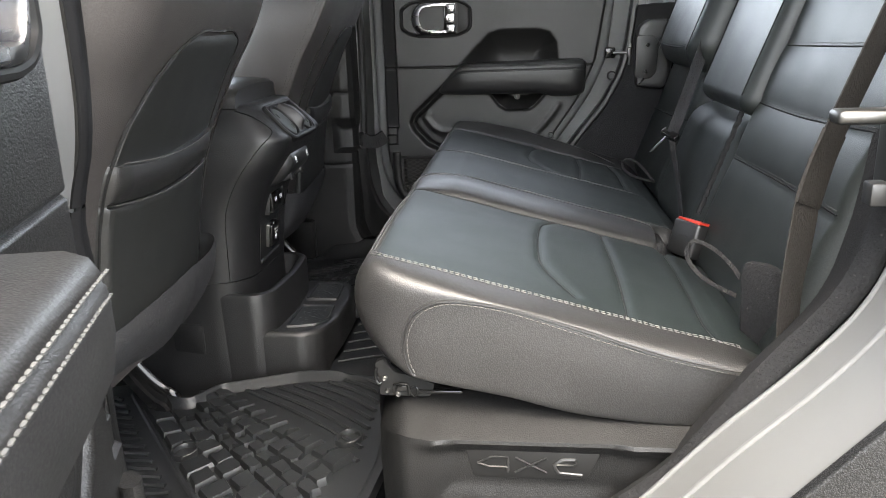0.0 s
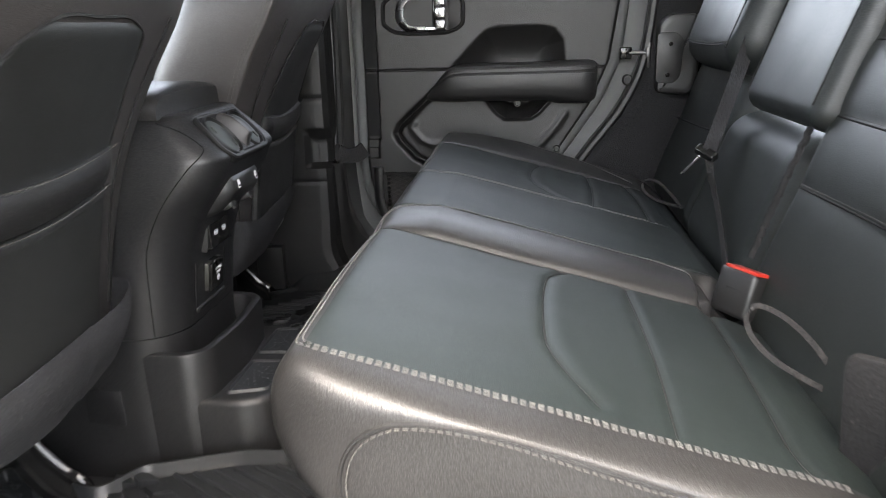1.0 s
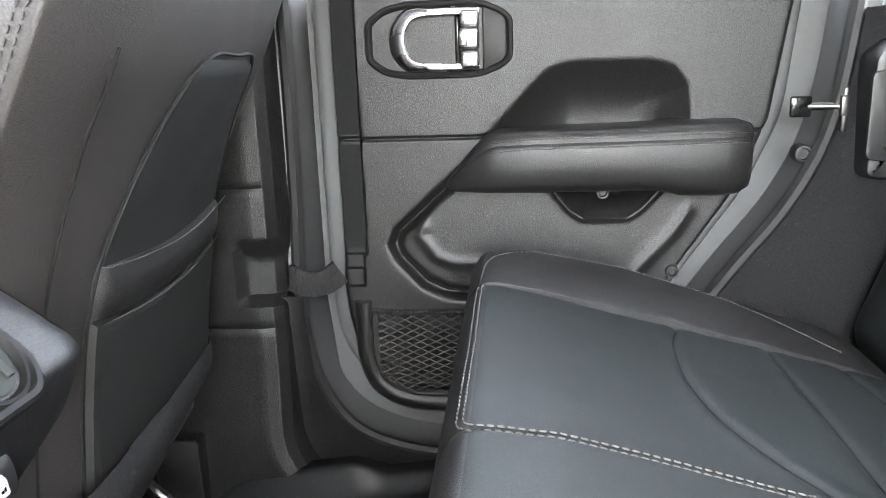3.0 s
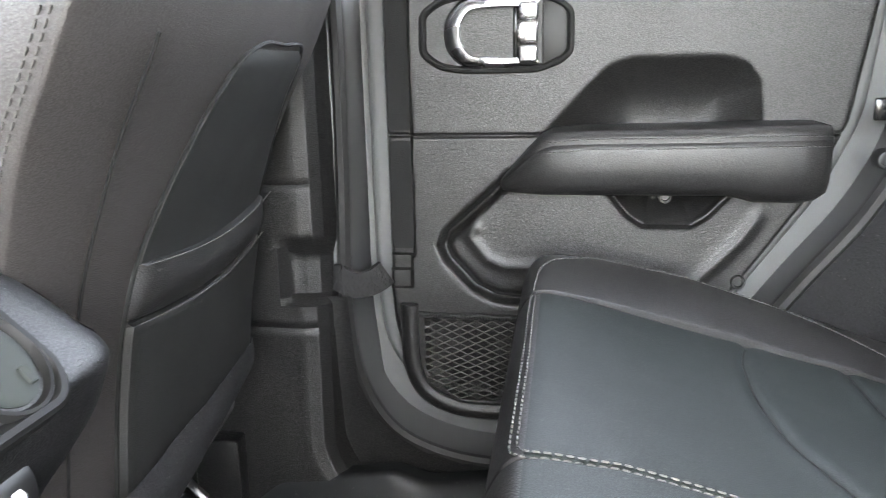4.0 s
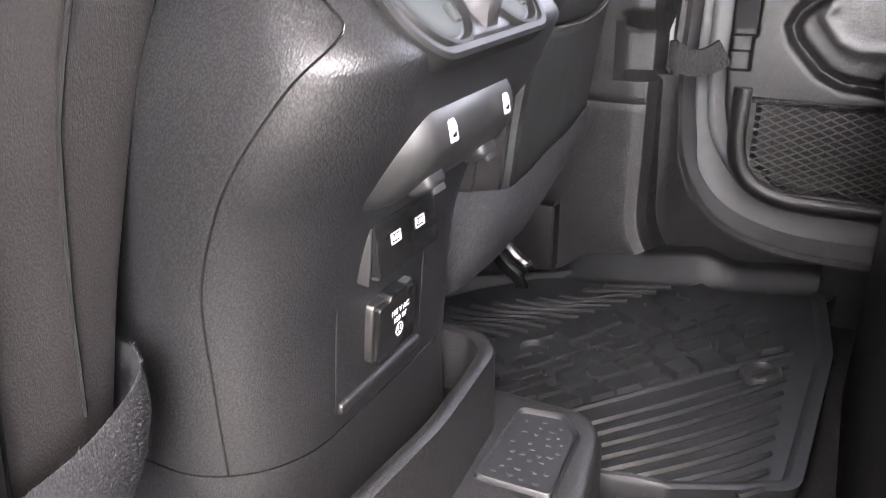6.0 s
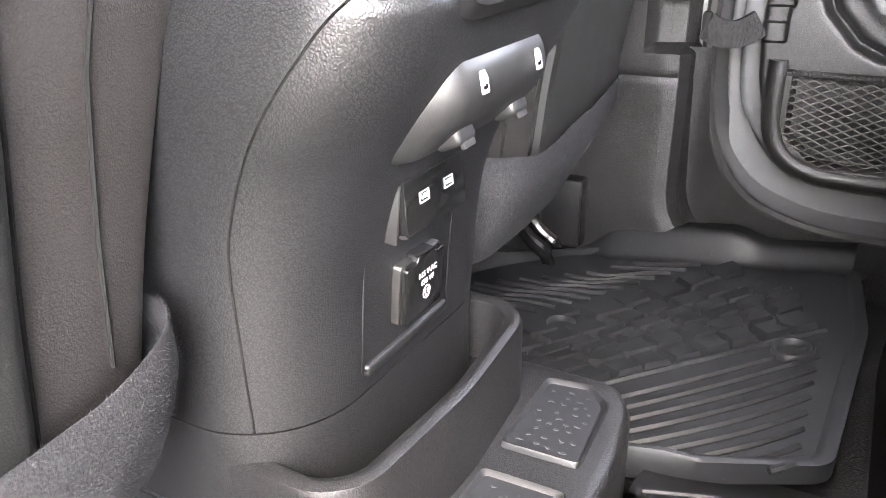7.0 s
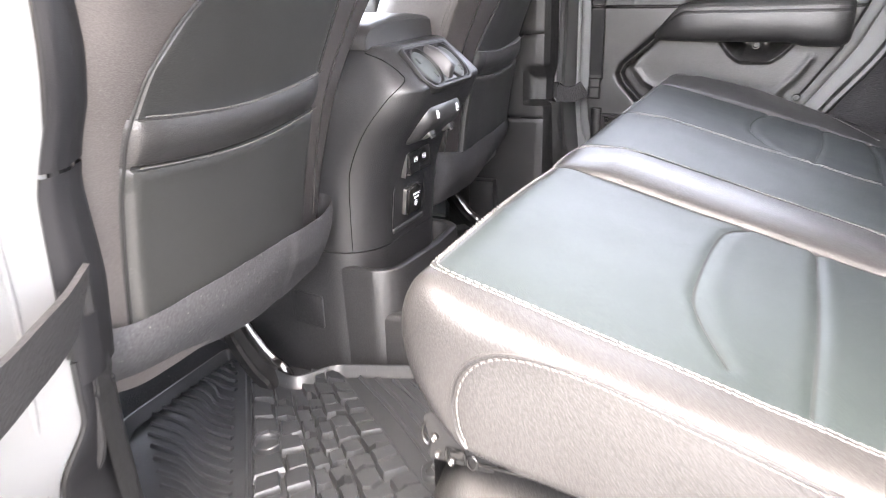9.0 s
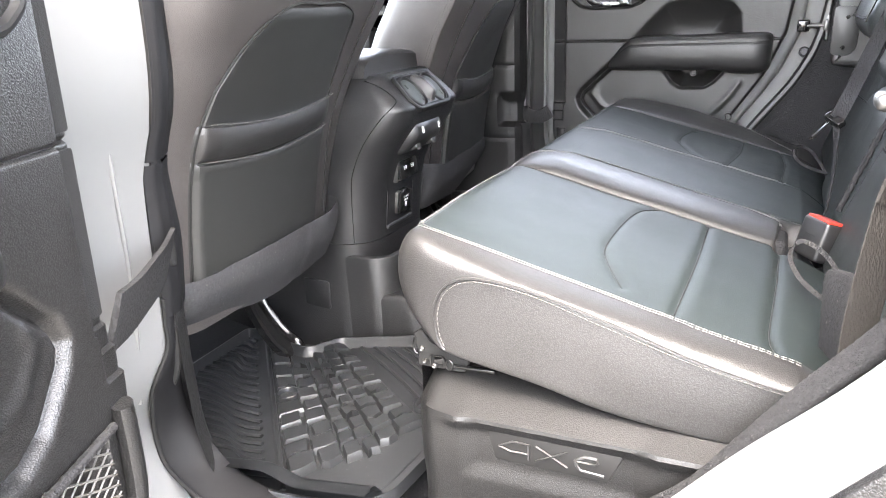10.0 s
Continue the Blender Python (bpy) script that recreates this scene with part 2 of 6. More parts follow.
def stitches(bm, pts, long=0.0052, gap=0.0020, r=0.0010, lift=None):
    """A row of sewn stitches along pts."""
    P = [Vector(p) for p in pts]
    length = sum((b - a).length for a, b in zip(P, P[1:]))
    n = max(2, int(length / (long + gap)))
    Q = even(P, 2 * n + 1)
    share = long / (long + gap) / 2
    for i in range(n):
        c, d = Q[2 * i + 1], (Q[2 * i + 2] - Q[2 * i])
        half = d * share
        d = d.normalized()
        side = d.cross(Vector((0, 0, 1)))
        if side.length < 1e-3:
            side = d.cross(Vector((0, 1, 0)))
        side.normalize()
        up = side.cross(d)
        loops = []
        for s, k in ((-1, 0.45), (-0.6, 1), (0.6, 1), (1, 0.45)):
            loops.append([c + half * s + r * k * (side * math.cos(a) + up * 0.9 * math.sin(a)) for a in (0.5, 2.1, 3.7, 5.3)])
        rings(bm, loops)
    return bm


def near_line(p, line):
    """The distance of a point from a polyline, in two dimensions."""
    best = 9.0
    for (ax, ay), (bx, by) in zip(line, line[1:]):
        dx, dy = bx - ax, by - ay
        t = max(0.0, min(1.0, ((p[0] - ax) * dx + (p[1] - ay) * dy) / max(1e-12, dx * dx + dy * dy)))
        best = min(best, math.hypot(p[0] - ax - t * dx, p[1] - ay - t * dy))
    return best



def offset2d(pts, d):
    """A closed outline moved inwards by d."""
    P = [Vector(p) for p in pts]
    area = sum(a.x * b.y - b.x * a.y for a, b in zip(P, P[1:] + P[:1]))
    sign = 1 if area > 0 else -1
    out = []
    for i in range(len(P)):
        t = (P[(i + 1) % len(P)] - P[i - 1]).normalized()
        out.append(P[i] + sign * d * Vector((-t.y, t.x)))
    return out


def oval(cx, cz, rx, rz, n=40, tilt=0.0):
    c, s = math.cos(tilt), math.sin(tilt)
    return [(cx + rx * math.cos(a) * c - rz * math.sin(a) * s, cz + rx * math.cos(a) * s + rz * math.sin(a) * c) for a in (2 * math.pi * k / n for k in range(n))]


def disc(bm, outline, levels):
    """A turned piece: the outline moved inwards by d at height y, for each (d, y)."""
    rings(bm, [[V(p.x, y, p.y) for p in offset2d(outline, d)] for d, y in levels])
    bmesh.ops.recalc_face_normals(bm, faces=bm.faces[:])
    return bm


def fuzz(name, strand, count, long, mat, parent, label):
    """Short fibres that stand out from a carpet; strand gives a root and its outward direction."""
    rng = random.Random(5)
    verts, faces = [], []
    for k in range(count):
        p, out = strand(rng, k)
        tip = p + (out + V(rng.uniform(-1, 1), rng.uniform(-1, 1), rng.uniform(-1, 1)) * 0.9).normalized() * long * rng.uniform(0.5, 1.3)
        w = V(rng.uniform(-1, 1), rng.uniform(-1, 1), rng.uniform(-1, 1)).normalized() * 0.00012
        faces.append((len(verts), len(verts) + 1, len(verts) + 2))
        verts += [p - w, p + w, tip]
    mesh = bpy.data.meshes.new(name)
    mesh.from_pydata(verts, [], faces)
    mesh.materials.append(mat)
    ob = tagged(new(name, mesh), label, kind="stuff")
    ob.parent = parent
    return ob


def bowl(bm, outline, z0, ztop, zin, rim, r=0.004, floor_in=0.006):
    """A standing tray: outer wall, rounded rim, inner wall and bottom."""
    steps = [(0.0, z0), (0.0, ztop - r), (r * 0.3, ztop - r * 0.3), (r, ztop), (rim - r, ztop), (rim - r * 0.3, ztop - r * 0.3), (rim, ztop - r), (rim + floor_in, zin + 0.002), (rim + floor_in + 0.003, zin)]
    loops = []
    for d, z in steps:
        loops.append([V(p.x, p.y, z) for p in offset2d(outline, d)])
    rings(bm, loops)
    bmesh.ops.recalc_face_normals(bm, faces=bm.faces[:])
    return bm


def letters(text, size, m, depth=0.0002):
    """Printed words as a thin mesh, in the plane of m."""
    curve = bpy.data.curves.new("words", "FONT")
    curve.body, curve.size, curve.extrude = text, size, depth
    curve.align_x, curve.align_y = "CENTER", "CENTER"
    ob = bpy.data.objects.new("words", curve)
    mesh = bpy.data.meshes.new_from_object(ob)
    bpy.data.objects.remove(ob)
    bm = bmesh.new()
    bm.from_mesh(mesh)
    bpy.data.meshes.remove(mesh)
    bm.transform(m)
    return bm



def shrink(outline, d):
    """A closed outline drawn in towards its middle by about d."""
    P = [Vector((p[0], p[1])) for p in outline]
    c = sum(P, Vector((0, 0))) / len(P)
    out = []
    for p in P:
        l = (p - c).length
        out.append(c + (p - c) * max(0.05, 1 - d / l))
    return out

# ---- setting: ground, floor pan, body sides, roof ----
FLOOR, GROUND = -0.03, -0.60
bm = bmesh.new()
lattice(bm, lambda u, v: V(u, v, GROUND), [-400, -40, -8, -2, 0, 2, 8, 40, 400], [-400, -40, -8, -2, 0, 2, 8, 40, 400])
structure("ground", bm, CONCRETE, "grey concrete of the parking lot", smooth=False)

bm = bmesh.new()
block(bm, (0.15, 0, FLOOR - 0.03), (1.9, 1.42, 0.06), 0.01)
structure("floor", bm, CARPET, "dark grey carpet of the car floor")

# the carpet's rise under the front seats
bm = bmesh.new()
lattice(bm, lambda u, v: V(-0.30 - 0.5 * u, v, FLOOR + 0.004 + 0.10 * u * u * (3 - 2 * u) + 0.003 * noise.noise(V(u * 9, v * 14, 0))), span(0, 1, 24), span(-0.66, 0.66, 80))
structure("footwell_carpet", bm, CARPET, "dark grey carpet under the front seats")


def strip(bm, pts, depth, width, y, s):
    """A band of the body side along pts (x, z): from y outwards by depth."""
    n = len(pts)
    out = []
    for i, (x, z) in enumerate(pts):
        a, b = Vector(pts[max(0, i - 1)]), Vector(pts[min(n - 1, i + 1)])
        d = (b - a).normalized()
        out.append((V(x, 0, z), V(-d.y, 0, d.x)))
    loops = []
    for p, q in out:
        sec = ((0.0, 0.10), (0.0, 0.02), (0.03, 0.0), (0.18, 0.0), (0.21, 0.05), (0.24, 0.16), (0.28, 0.20), (0.47, 0.22), (0.50, 0.28), (0.53, 0.36), (0.57, 0.39), (0.80, 0.42), (1.0, 0.60), (1.0, 1.0), (0.0, 1.0))
        loops.append([p + q * width * a + V(0, y + s * depth * b, 0) for a, b in sec])
    rings(bm, loops)
    bmesh.ops.recalc_face_normals(bm, faces=bm.faces[:])
    return bm


def flat_line(pts, n):
    return [(p.x, p.z) for p in smooth_line([(x, 0, z) for x, z in pts], n)]


def fit_x(x):
    return x if x < 0.2 else 0.2 + (x - 0.2) * 0.95


# body opening of a rear door: down the B-pillar, round the sill, up the slanted rear edge
OPENING = [(-0.060, 1.12), (-0.058, 0.80), (-0.056, 0.62), (-0.058, 0.45), (-0.062, 0.30), (-0.050, 0.185), (-0.005, 0.105), (0.07, 0.068), (0.16, 0.058), (0.28, 0.068),
           (0.37, 0.125), (0.45, 0.225), (0.53, 0.33), (0.60, 0.42), (0.645, 0.52), (0.668, 0.68), (0.69, 0.90), (0.71, 1.12)]
OPENING = [(fit_x(x), z) for x, z in OPENING]


PILLAR = [(1.12, -0.058, -0.030), (0.80, -0.052, -0.028), (0.62, -0.050, -0.033), (0.537, -0.054, -0.040), (0.456, -0.070, -0.055), (0.358, -0.076, -0.049), (0.313, -0.075, -0.053), (0.256, -0.076, -0.060),
          (0.20, -0.083, -0.066), (0.137, -0.119, -0.052), (0.086, -0.121, -0.022), (0.036, -0.097, 0.029), (0.005, -0.075, 0.070)]
NEAR_OPENING = [(a, z) for z, a, b in PILLAR] + [(-0.02, -0.022), (0.07, -0.034), (0.16, -0.032), (0.28, -0.010), (0.37, 0.048), (0.43, 0.095), (0.483, 0.147), (0.556, 0.230), (0.629, 0.305), (0.676, 0.365), (0.700, 0.430), (0.714, 0.52), (0.725, 0.70), (0.73, 0.90), (0.735, 1.12)]


def bodyside(name, s):
    bm = bmesh.new()
    line = NEAR_OPENING if s < 0 else OPENING
    strip(bm, flat_line(line, 110), 0.14, -0.16, s * 0.675, s)
    ob = structure(name, bm, PAINT, "grey painted body frame round the rear door opening")
    # rubber weatherstrip on the opening's inner edge
    bm = bmesh.new()
    line = [V(x, s * 0.672, z) for x, z in flat_line(line, 140) if s > 0 or x < 0.40]
    tube(bm, line, 0.010 if s > 0 else 0.005, 8, flat=1.0)
    structure("trim", bm, SMOOTH if s > 0 else MATTE, "black rubber weatherstrip round the door opening")
    return ob


bodyside("wall_driver_side", -1)
bodyside("wall_passenger_side", 1)

# sills, quarter panels and the front halves of the sides
for s in (-1, 1):
    bm = bmesh.new()
    block(bm, (0.20, s * 0.76, -0.18), (1.9, 0.14, 0.30), 0.02)
    structure("sill", bm, PAINT, "grey painted sill under the rear door")
    bm = bmesh.new()
    block(bm, (1.14, s * 0.74, 0.18), (0.66, 0.10, 0.96), 0.02)
    block(bm, (-1.05, s * 0.76, 0.15), (1.7, 0.08, 0.9), 0.02)
    structure("wall_outer", bm, PAINT, "grey painted outer body panel")
    bm = bmesh.new()
    block(bm, (-0.02, s * 0.68, 1.16), (3.6, 0.12, 0.08), 0.02)
    structure("roof_rail", bm, SMOOTH, "black roof rail above the doors")
# unseen roof; its reach and pale tone are set to shape the cabin's light
bm = bmesh.new()
block(bm, (0.15, 0, 1.21), (2.70, 1.5, 0.04), 0.01)
structure("ceiling", bm, ROOF, "unseen grey headliner added to shade the cabin")
bm = bmesh.new()
block(bm, (1.50, 0, 0.2), (0.06, 1.44, 0.9), 0.01)
structure("wall_rear", bm, CARPET, "dark carpeted wall at the rear of the cabin")
bm = bmesh.new()
block(bm, (-1.55, 0, 0.15), (0.3, 1.44, 0.7), 0.08, 4)
structure("dashboard", bm, SMOOTH, "black dashboard")


# plastic pillar trims, sill covers and carpeted quarter sides
def pillar_trim(s):
    bm = bmesh.new()

    def edge_x(z):
        if s > 0:
            k = max(0.0, (0.110 - z) / 0.088)
            return -0.080 + 0.075 * (1 - math.sqrt(1 - k * k)) if k < 1 else 0.17
        return -0.080 + 0.075 * max(0.0, (0.13 - z) / 0.16) ** 2

    def f(u, z):
        e = edge_x(z)
        pts = [(-0.36, 0.672), (-0.335, 0.640), (-0.20, 0.634), (e - 0.030, 0.632), (e - 0.012, 0.636), (e, 0.648), (e + 0.006, 0.662), (e + 0.010, 0.674)]
        k = u * (len(pts) - 1)
        i = min(len(pts) - 2, int(k))
        t_ = k - i
        x, y = pts[i][0] + (pts[i + 1][0] - pts[i][0]) * t_, pts[i][1] + (pts[i + 1][1] - pts[i][1]) * t_
        if 0.292 < z < 0.385 and -0.140 < x < -0.070:
            k = min(1.0, (z - 0.292) / 0.012, (0.385 - z) / 0.03, (x + 0.140) / 0.015)
            y += 0.022 * max(0.0, k)
        if abs(z - 0.452) < 0.003 or abs(z - 0.262) < 0.003:
            y += 0.003
        return V(x, s * (y - 0.012 * max(0.0, 0.2 - z) / 0.2 + 0.0 * x), z)

    lattice(bm, f, span(0, 1, 64), span(1.14, FLOOR, 190))
    bmesh.ops.recalc_face_normals(bm, faces=bm.faces[:])
    structure("trim_pillar", bm, HARD, "grained black pillar trim beside the front seat")
    # sill cover: from the weatherstrip down to the mat
    bm = bmesh.new()
    line = flat_line(OPENING if s > 0 else NEAR_OPENING, 200)

    def lip(x):
        return min((abs(a - x), b) for a, b in line if b < 0.35)[1]

    def g(u, v):
        x = -0.085 + 0.56 * u
        top = lip(x) + 0.004 if x > -0.05 else 0.30
        z = top + (FLOOR - top) * v
        y = 0.655 + 0.014 * v if s > 0 else 0.672 - 0.030 * math.sin(math.pi / 2 * v) - 0.030 * v ** 4
        return V(x, s * y, z)

    if s > 0:
        lattice(bm, g, span(0, 1, 60), span(0, 1, 20))
        bmesh.ops.recalc_face_normals(bm, faces=bm.faces[:])
        structure("trim_sill", bm, HARD, "grained black sill cover under the rear door")
    else:
        bm.free()
    # carpeted side behind the door
    bm = bmesh.new()
    rear = [p for p in line if p[0] > 0.34]

    def q(u, v):
        i = min(len(rear) - 1, int(u * (len(rear) - 1)))
        x, z = rear[i]
        x2 = 1.45
        k = v
        y = 0.674 - 0.055 * math.sin(math.pi / 2 * min(1.0, v / 0.05)) if s < 0 else 0.674 - 0.02 * math.sin(math.pi / 2 * min(1.0, v / 0.05))
        return V(x + 0.004 + (x2 - x) * k, s * y, z if z < 0.645 else 0.645 + 0.0001 * i)

    lattice(bm, q, span(0, 1, 90), [0, 0.004, 0.009, 0.015, 0.022, 0.030, 0.040, 0.05, 0.08, 0.15, 0.3, 0.5, 1.0])
    bmesh.ops.recalc_face_normals(bm, faces=bm.faces[:])
    structure("trim_carpet", bm, CARPET, "dark grey carpet over the wheel housing")


pillar_trim(-1)
pillar_trim(1)

# fuzzy carpet edge of the wheel housing beside the open driver-side door
INNER = [(0.405, 0.085), (0.466, 0.144), (0.513, 0.187), (0.555, 0.244), (0.596, 0.300), (0.656, 0.378), (0.679, 0.452), (0.690, 0.54)]
OUTER_EDGE = [(0.425, 0.080), (0.483, 0.135), (0.540, 0.195), (0.580, 0.240), (0.632, 0.298), (0.688, 0.374), (0.702, 0.443), (0.712, 0.54)]
a_, b_ = flat_line(INNER, 300), flat_line(OUTER_EDGE, 300)
bm = bmesh.new()


def carpet_band(i, v):
    j = min(298, int(i))
    p, q = Vector(a_[j]).lerp(Vector(a_[j + 1]), i - j), Vector(b_[j]).lerp(Vector(b_[j + 1]), i - j)
    c = p.lerp(q, max(0.0, v))
    y = -0.650 - 0.024 * math.sin(math.pi * (0.15 + 0.75 * max(0.0, v))) + (0.05 * -v if v < 0 else 0) + 0.0006 * noise.noise(V(c.x * 500, c.y * 500, v * 11)) + 0.001 * noise.noise(V(c.x * 40, c.y * 40, v * 3))
    return V(c.x + 0.0005 * noise.noise(V(c.y * 500, v * 11, 3)), y, c.y - (0.03 * -v if v < 0 else 0) + 0.0005 * noise.noise(V(c.x * 500, v * 11, 7)))


lattice(bm, carpet_band, range(300), [-1.0, -0.5, -0.2] + span(0, 1, 20))
bmesh.ops.recalc_face_normals(bm, faces=bm.faces[:])
edging = structure("trim_carpet", bm, CARPET, "fuzzy dark carpet edge of the wheel housing")


def edge_strand(rng, k):
    p = carpet_band(rng.uniform(0, 298.9), rng.random())
    return p, V(-0.55, -0.7, 0.45)


fuzz("pile", edge_strand, 22000, 0.0038, CARPET, edging, "short dark carpet fibres")
# dark gap between body panel and quarter on the driver's side
bm = bmesh.new()
tube(bm, smooth_line([(0.44, -0.786, 0.06), (0.50, -0.786, 0.13), (0.59, -0.786, 0.228), (0.657, -0.786, 0.295), (0.700, -0.786, 0.36), (0.733, -0.786, 0.46), (0.755, -0.786, 0.7)], 60), 0.004, 8)
structure("trim", bm, SMOOTH, "black seal in the gap of the body panel")
bm = bmesh.new()
quarter = [(0.448, 0.05), (0.508, 0.122), (0.598, 0.220), (0.665, 0.287), (0.708, 0.354), (0.741, 0.456), (0.763, 0.70), (1.30, 0.70), (1.30, -0.42), (0.36, -0.42), (0.40, -0.02)]
plate(bm, quarter, 0.03, 0.008, 3, pose(0, -0.772, 0))
structure("wall_quarter", bm, PAINT, "grey painted quarter panel behind the rear door")
# creases pressed along the rear edge of the door opening
for y in (-0.675, -0.722):
    bm = bmesh.new()
    tube(bm, [V(x, y, z) for x, z in flat_line([p for p in NEAR_OPENING if p[0] > 0.3], 70)], 0.0035, 10, flat=0.9)
    structure("trim", bm, PAINT, "pressed crease along the painted door opening")
# dark fender lip outside the painted edge
bm = bmesh.new()
plate(bm, round_outline([(0.465, 0.130), (0.674, 0.366), (0.703, 0.70), (1.30, 0.70), (1.30, -0.42), (0.430, -0.42)], 0.02), 0.010, 0.003, 3, pose(0, -0.816, 0))
structure("wall_fender", bm, HARD, "dark plastic fender lip behind the rear door")


# pressed crease and the dark gap down the driver-side door pillar
bm = bmesh.new()
tube(bm, smooth_line([(-0.052, -0.754, 0.9), (-0.072, -0.728, 0.424), (-0.074, -0.726, 0.388), (-0.076, -0.724, 0.352), (-0.076, -0.729, 0.273), (-0.096, -0.723, 0.178)], 60), 0.0035, 10, flat=0.8)
structure("trim", bm, PAINT, "pressed crease in the painted door pillar")
bm = bmesh.new()
tube(bm, smooth_line([(-0.052, -0.814, 0.9), (-0.071, -0.78, 0.437), (-0.075, -0.776, 0.382), (-0.075, -0.776, 0.32)], 40), 0.0028, 8)
structure("trim", bm, MATTE, "dark gap at the hinge side of the pillar")


# black cover along the driver-side pillar, in two pieces
def curve_points3(pts, steps=10):
    """A smooth curve through points in space with the same number of steps between each two."""
    out = []
    P = [Vector(p) for p in pts]
    for i in range(len(P) - 1):
        a, b, c, d = P[max(i - 1, 0)], P[i], P[i + 1], P[min(i + 2, len(P) - 1)]
        for k in range(steps):
            t = k / steps
            out.append(0.5 * ((2 * b) + (c - a) * t + (2 * a - 5 * b + 4 * c - d) * t * t + (3 * b - a - 3 * c + d) * t ** 3))
    return out + [P[-1]]


def cover_piece(z0, z1):
    bm = bmesh.new()
    tab = sorted((z, a, b) for z, a, b in PILLAR)
    ta, tb = [(z, a) for z, a, b in tab], [(z, b) for z, a, b in tab]

    def f(z, v):
        a, b = ease_table(ta, z) - 0.002, ease_table(tb, z) - 0.026
        pts = ((0.0, 0.676, 0.0), (0.0, 0.688, 0.001), (0.05, 0.690, 0.006), (0.35, 0.680, 0.012), (0.7, 0.662, 0.010), (1.0, 0.645, 0.0), (1.0, 0.630, -0.010), (1.0, 0.620, -0.03))
        k = v * (len(pts) - 1)
        i = min(len(pts) - 2, int(k))
        t = k - i
        u, y, c = [pts[i][j] + (pts[i + 1][j] - pts[i][j]) * t for j in range(3)]
        return V(a + (b - a) * u + c, 0.013 * max(0.0, min(1.0, (z - 0.44) / 0.06)) - y, z)

    lattice(bm, f, span(z0, z1, max(12, int((z1 - z0) / 0.006))), span(0, 1, 22))
    bmesh.ops.recalc_face_normals(bm, faces=bm.faces[:])
    structure("trim_pillar", bm, KICK, "black plastic cover along the painted door pillar")


cover_piece(0.458, 1.12)
cover_piece(0.276, 0.4545)
# kick plate that sweeps from the pillar into the sill
KICK_OUT = [(-0.0702, -0.6872, 0.2992), (-0.0708, -0.6876, 0.2681), (-0.0733, -0.6882, 0.2374), (-0.077, -0.7073, 0.2082), (-0.0886, -0.7089, 0.1814), (-0.1149, -0.6898, 0.1141), (-0.1059, -0.6863, 0.065), (-0.035, -0.7, 0.036), (0.06, -0.716, 0.005), (0.16, -0.718, -0.002), (0.28, -0.716, 0.004), (0.37, -0.714, 0.055), (0.42, -0.712, 0.1)]
KICK_IN = [(-0.085, -0.655, 0.3), (-0.088, -0.655, 0.272), (-0.092, -0.653, 0.24), (-0.095, -0.652, 0.208), (-0.1, -0.65, 0.175), (-0.096, -0.648, 0.125), (-0.068, -0.642, 0.078), (-0.03, -0.638, 0.044), (0.06, -0.632, 0.012), (0.16, -0.63, 0.004), (0.28, -0.636, 0.006), (0.37, -0.645, 0.062), (0.42, -0.65, 0.105)]
outer_, inner_ = curve_points3(KICK_OUT), curve_points3(KICK_IN)
bm = bmesh.new()


def kick(i, v):
    a, b = outer_[i], inner_[i]
    n = (outer_[min(i + 1, len(outer_) - 1)] - outer_[max(i - 1, 0)]).cross(b - a).normalized()
    if n.x + n.z < 0:
        n = -n
    if v < 0:
        return a + V(-0.012, 0.004, 0) * -v
    if v > 1:
        return b + V(0, 0.012, -0.04) * (v - 1)
    return a.lerp(b, v) + n * (0.006 * math.sin(math.pi * v) ** 0.6)


lattice(bm, kick, range(len(outer_)), [-1.0, -0.3, 0.0, 0.03, 0.08, 0.15, 0.25, 0.4, 0.55, 0.7, 0.8, 0.88, 0.94, 0.98, 1.0, 1.5, 2.0])
bmesh.ops.recalc_face_normals(bm, faces=bm.faces[:])
structure("trim_sill", bm, KICK, "matte black kick plate between pillar and sill")
bm = bmesh.new()
tube(bm, [p + V(0.0, -0.002, 0.0) for p in outer_], 0.0028, 8)
structure("trim", bm, MATTE, "black rubber lip along the kick plate")
# ---- rear bench ----
PROFILE = [(0.66, 0.19), (0.55, 0.192), (0.43, 0.203), (0.35, 0.223), (0.28, 0.238), (0.240, 0.248), (0.212, 0.266), (0.190, 0.293), (0.179, 0.325), (0.183, 0.356),
           (0.203, 0.376), (0.25, 0.367), (0.33, 0.346), (0.42, 0.322), (0.50, 0.301), (0.58, 0.280), (0.64, 0.262), (0.675, 0.235)]
# outline of the flat side panel, one point for each of the profile's
PANEL = [(0.63, 0.205), (0.545, 0.203), (0.43, 0.214), (0.355, 0.232), (0.29, 0.243), (0.252, 0.252), (0.243, 0.262), (0.239, 0.276), (0.238, 0.296), (0.245, 0.318),
         (0.262, 0.334), (0.290, 0.340), (0.345, 0.333), (0.425, 0.310), (0.505, 0.283), (0.575, 0.266), (0.63, 0.256), (0.645, 0.235)]


def curve_points(pts, steps=24):
    """A smooth curve through pts with the same number of steps between each two."""
    out = []
    P = [V(x, 0, z) for x, z in pts]
    for i in range(len(P) - 1):
        a, b, c, d = P[max(i - 1, 0)], P[i], P[i + 1], P[min(i + 2, len(P) - 1)]
        for k in range(steps):
            t = k / steps
            out.append(0.5 * ((2 * b) + (c - a) * t + (2 * a - 5 * b + 4 * c - d) * t * t + (3 * b - a - 3 * c + d) * t ** 3))
    return out + [P[-1]]


PROFILE_LINE, PANEL_LINE = curve_points(PROFILE), curve_points(PANEL)


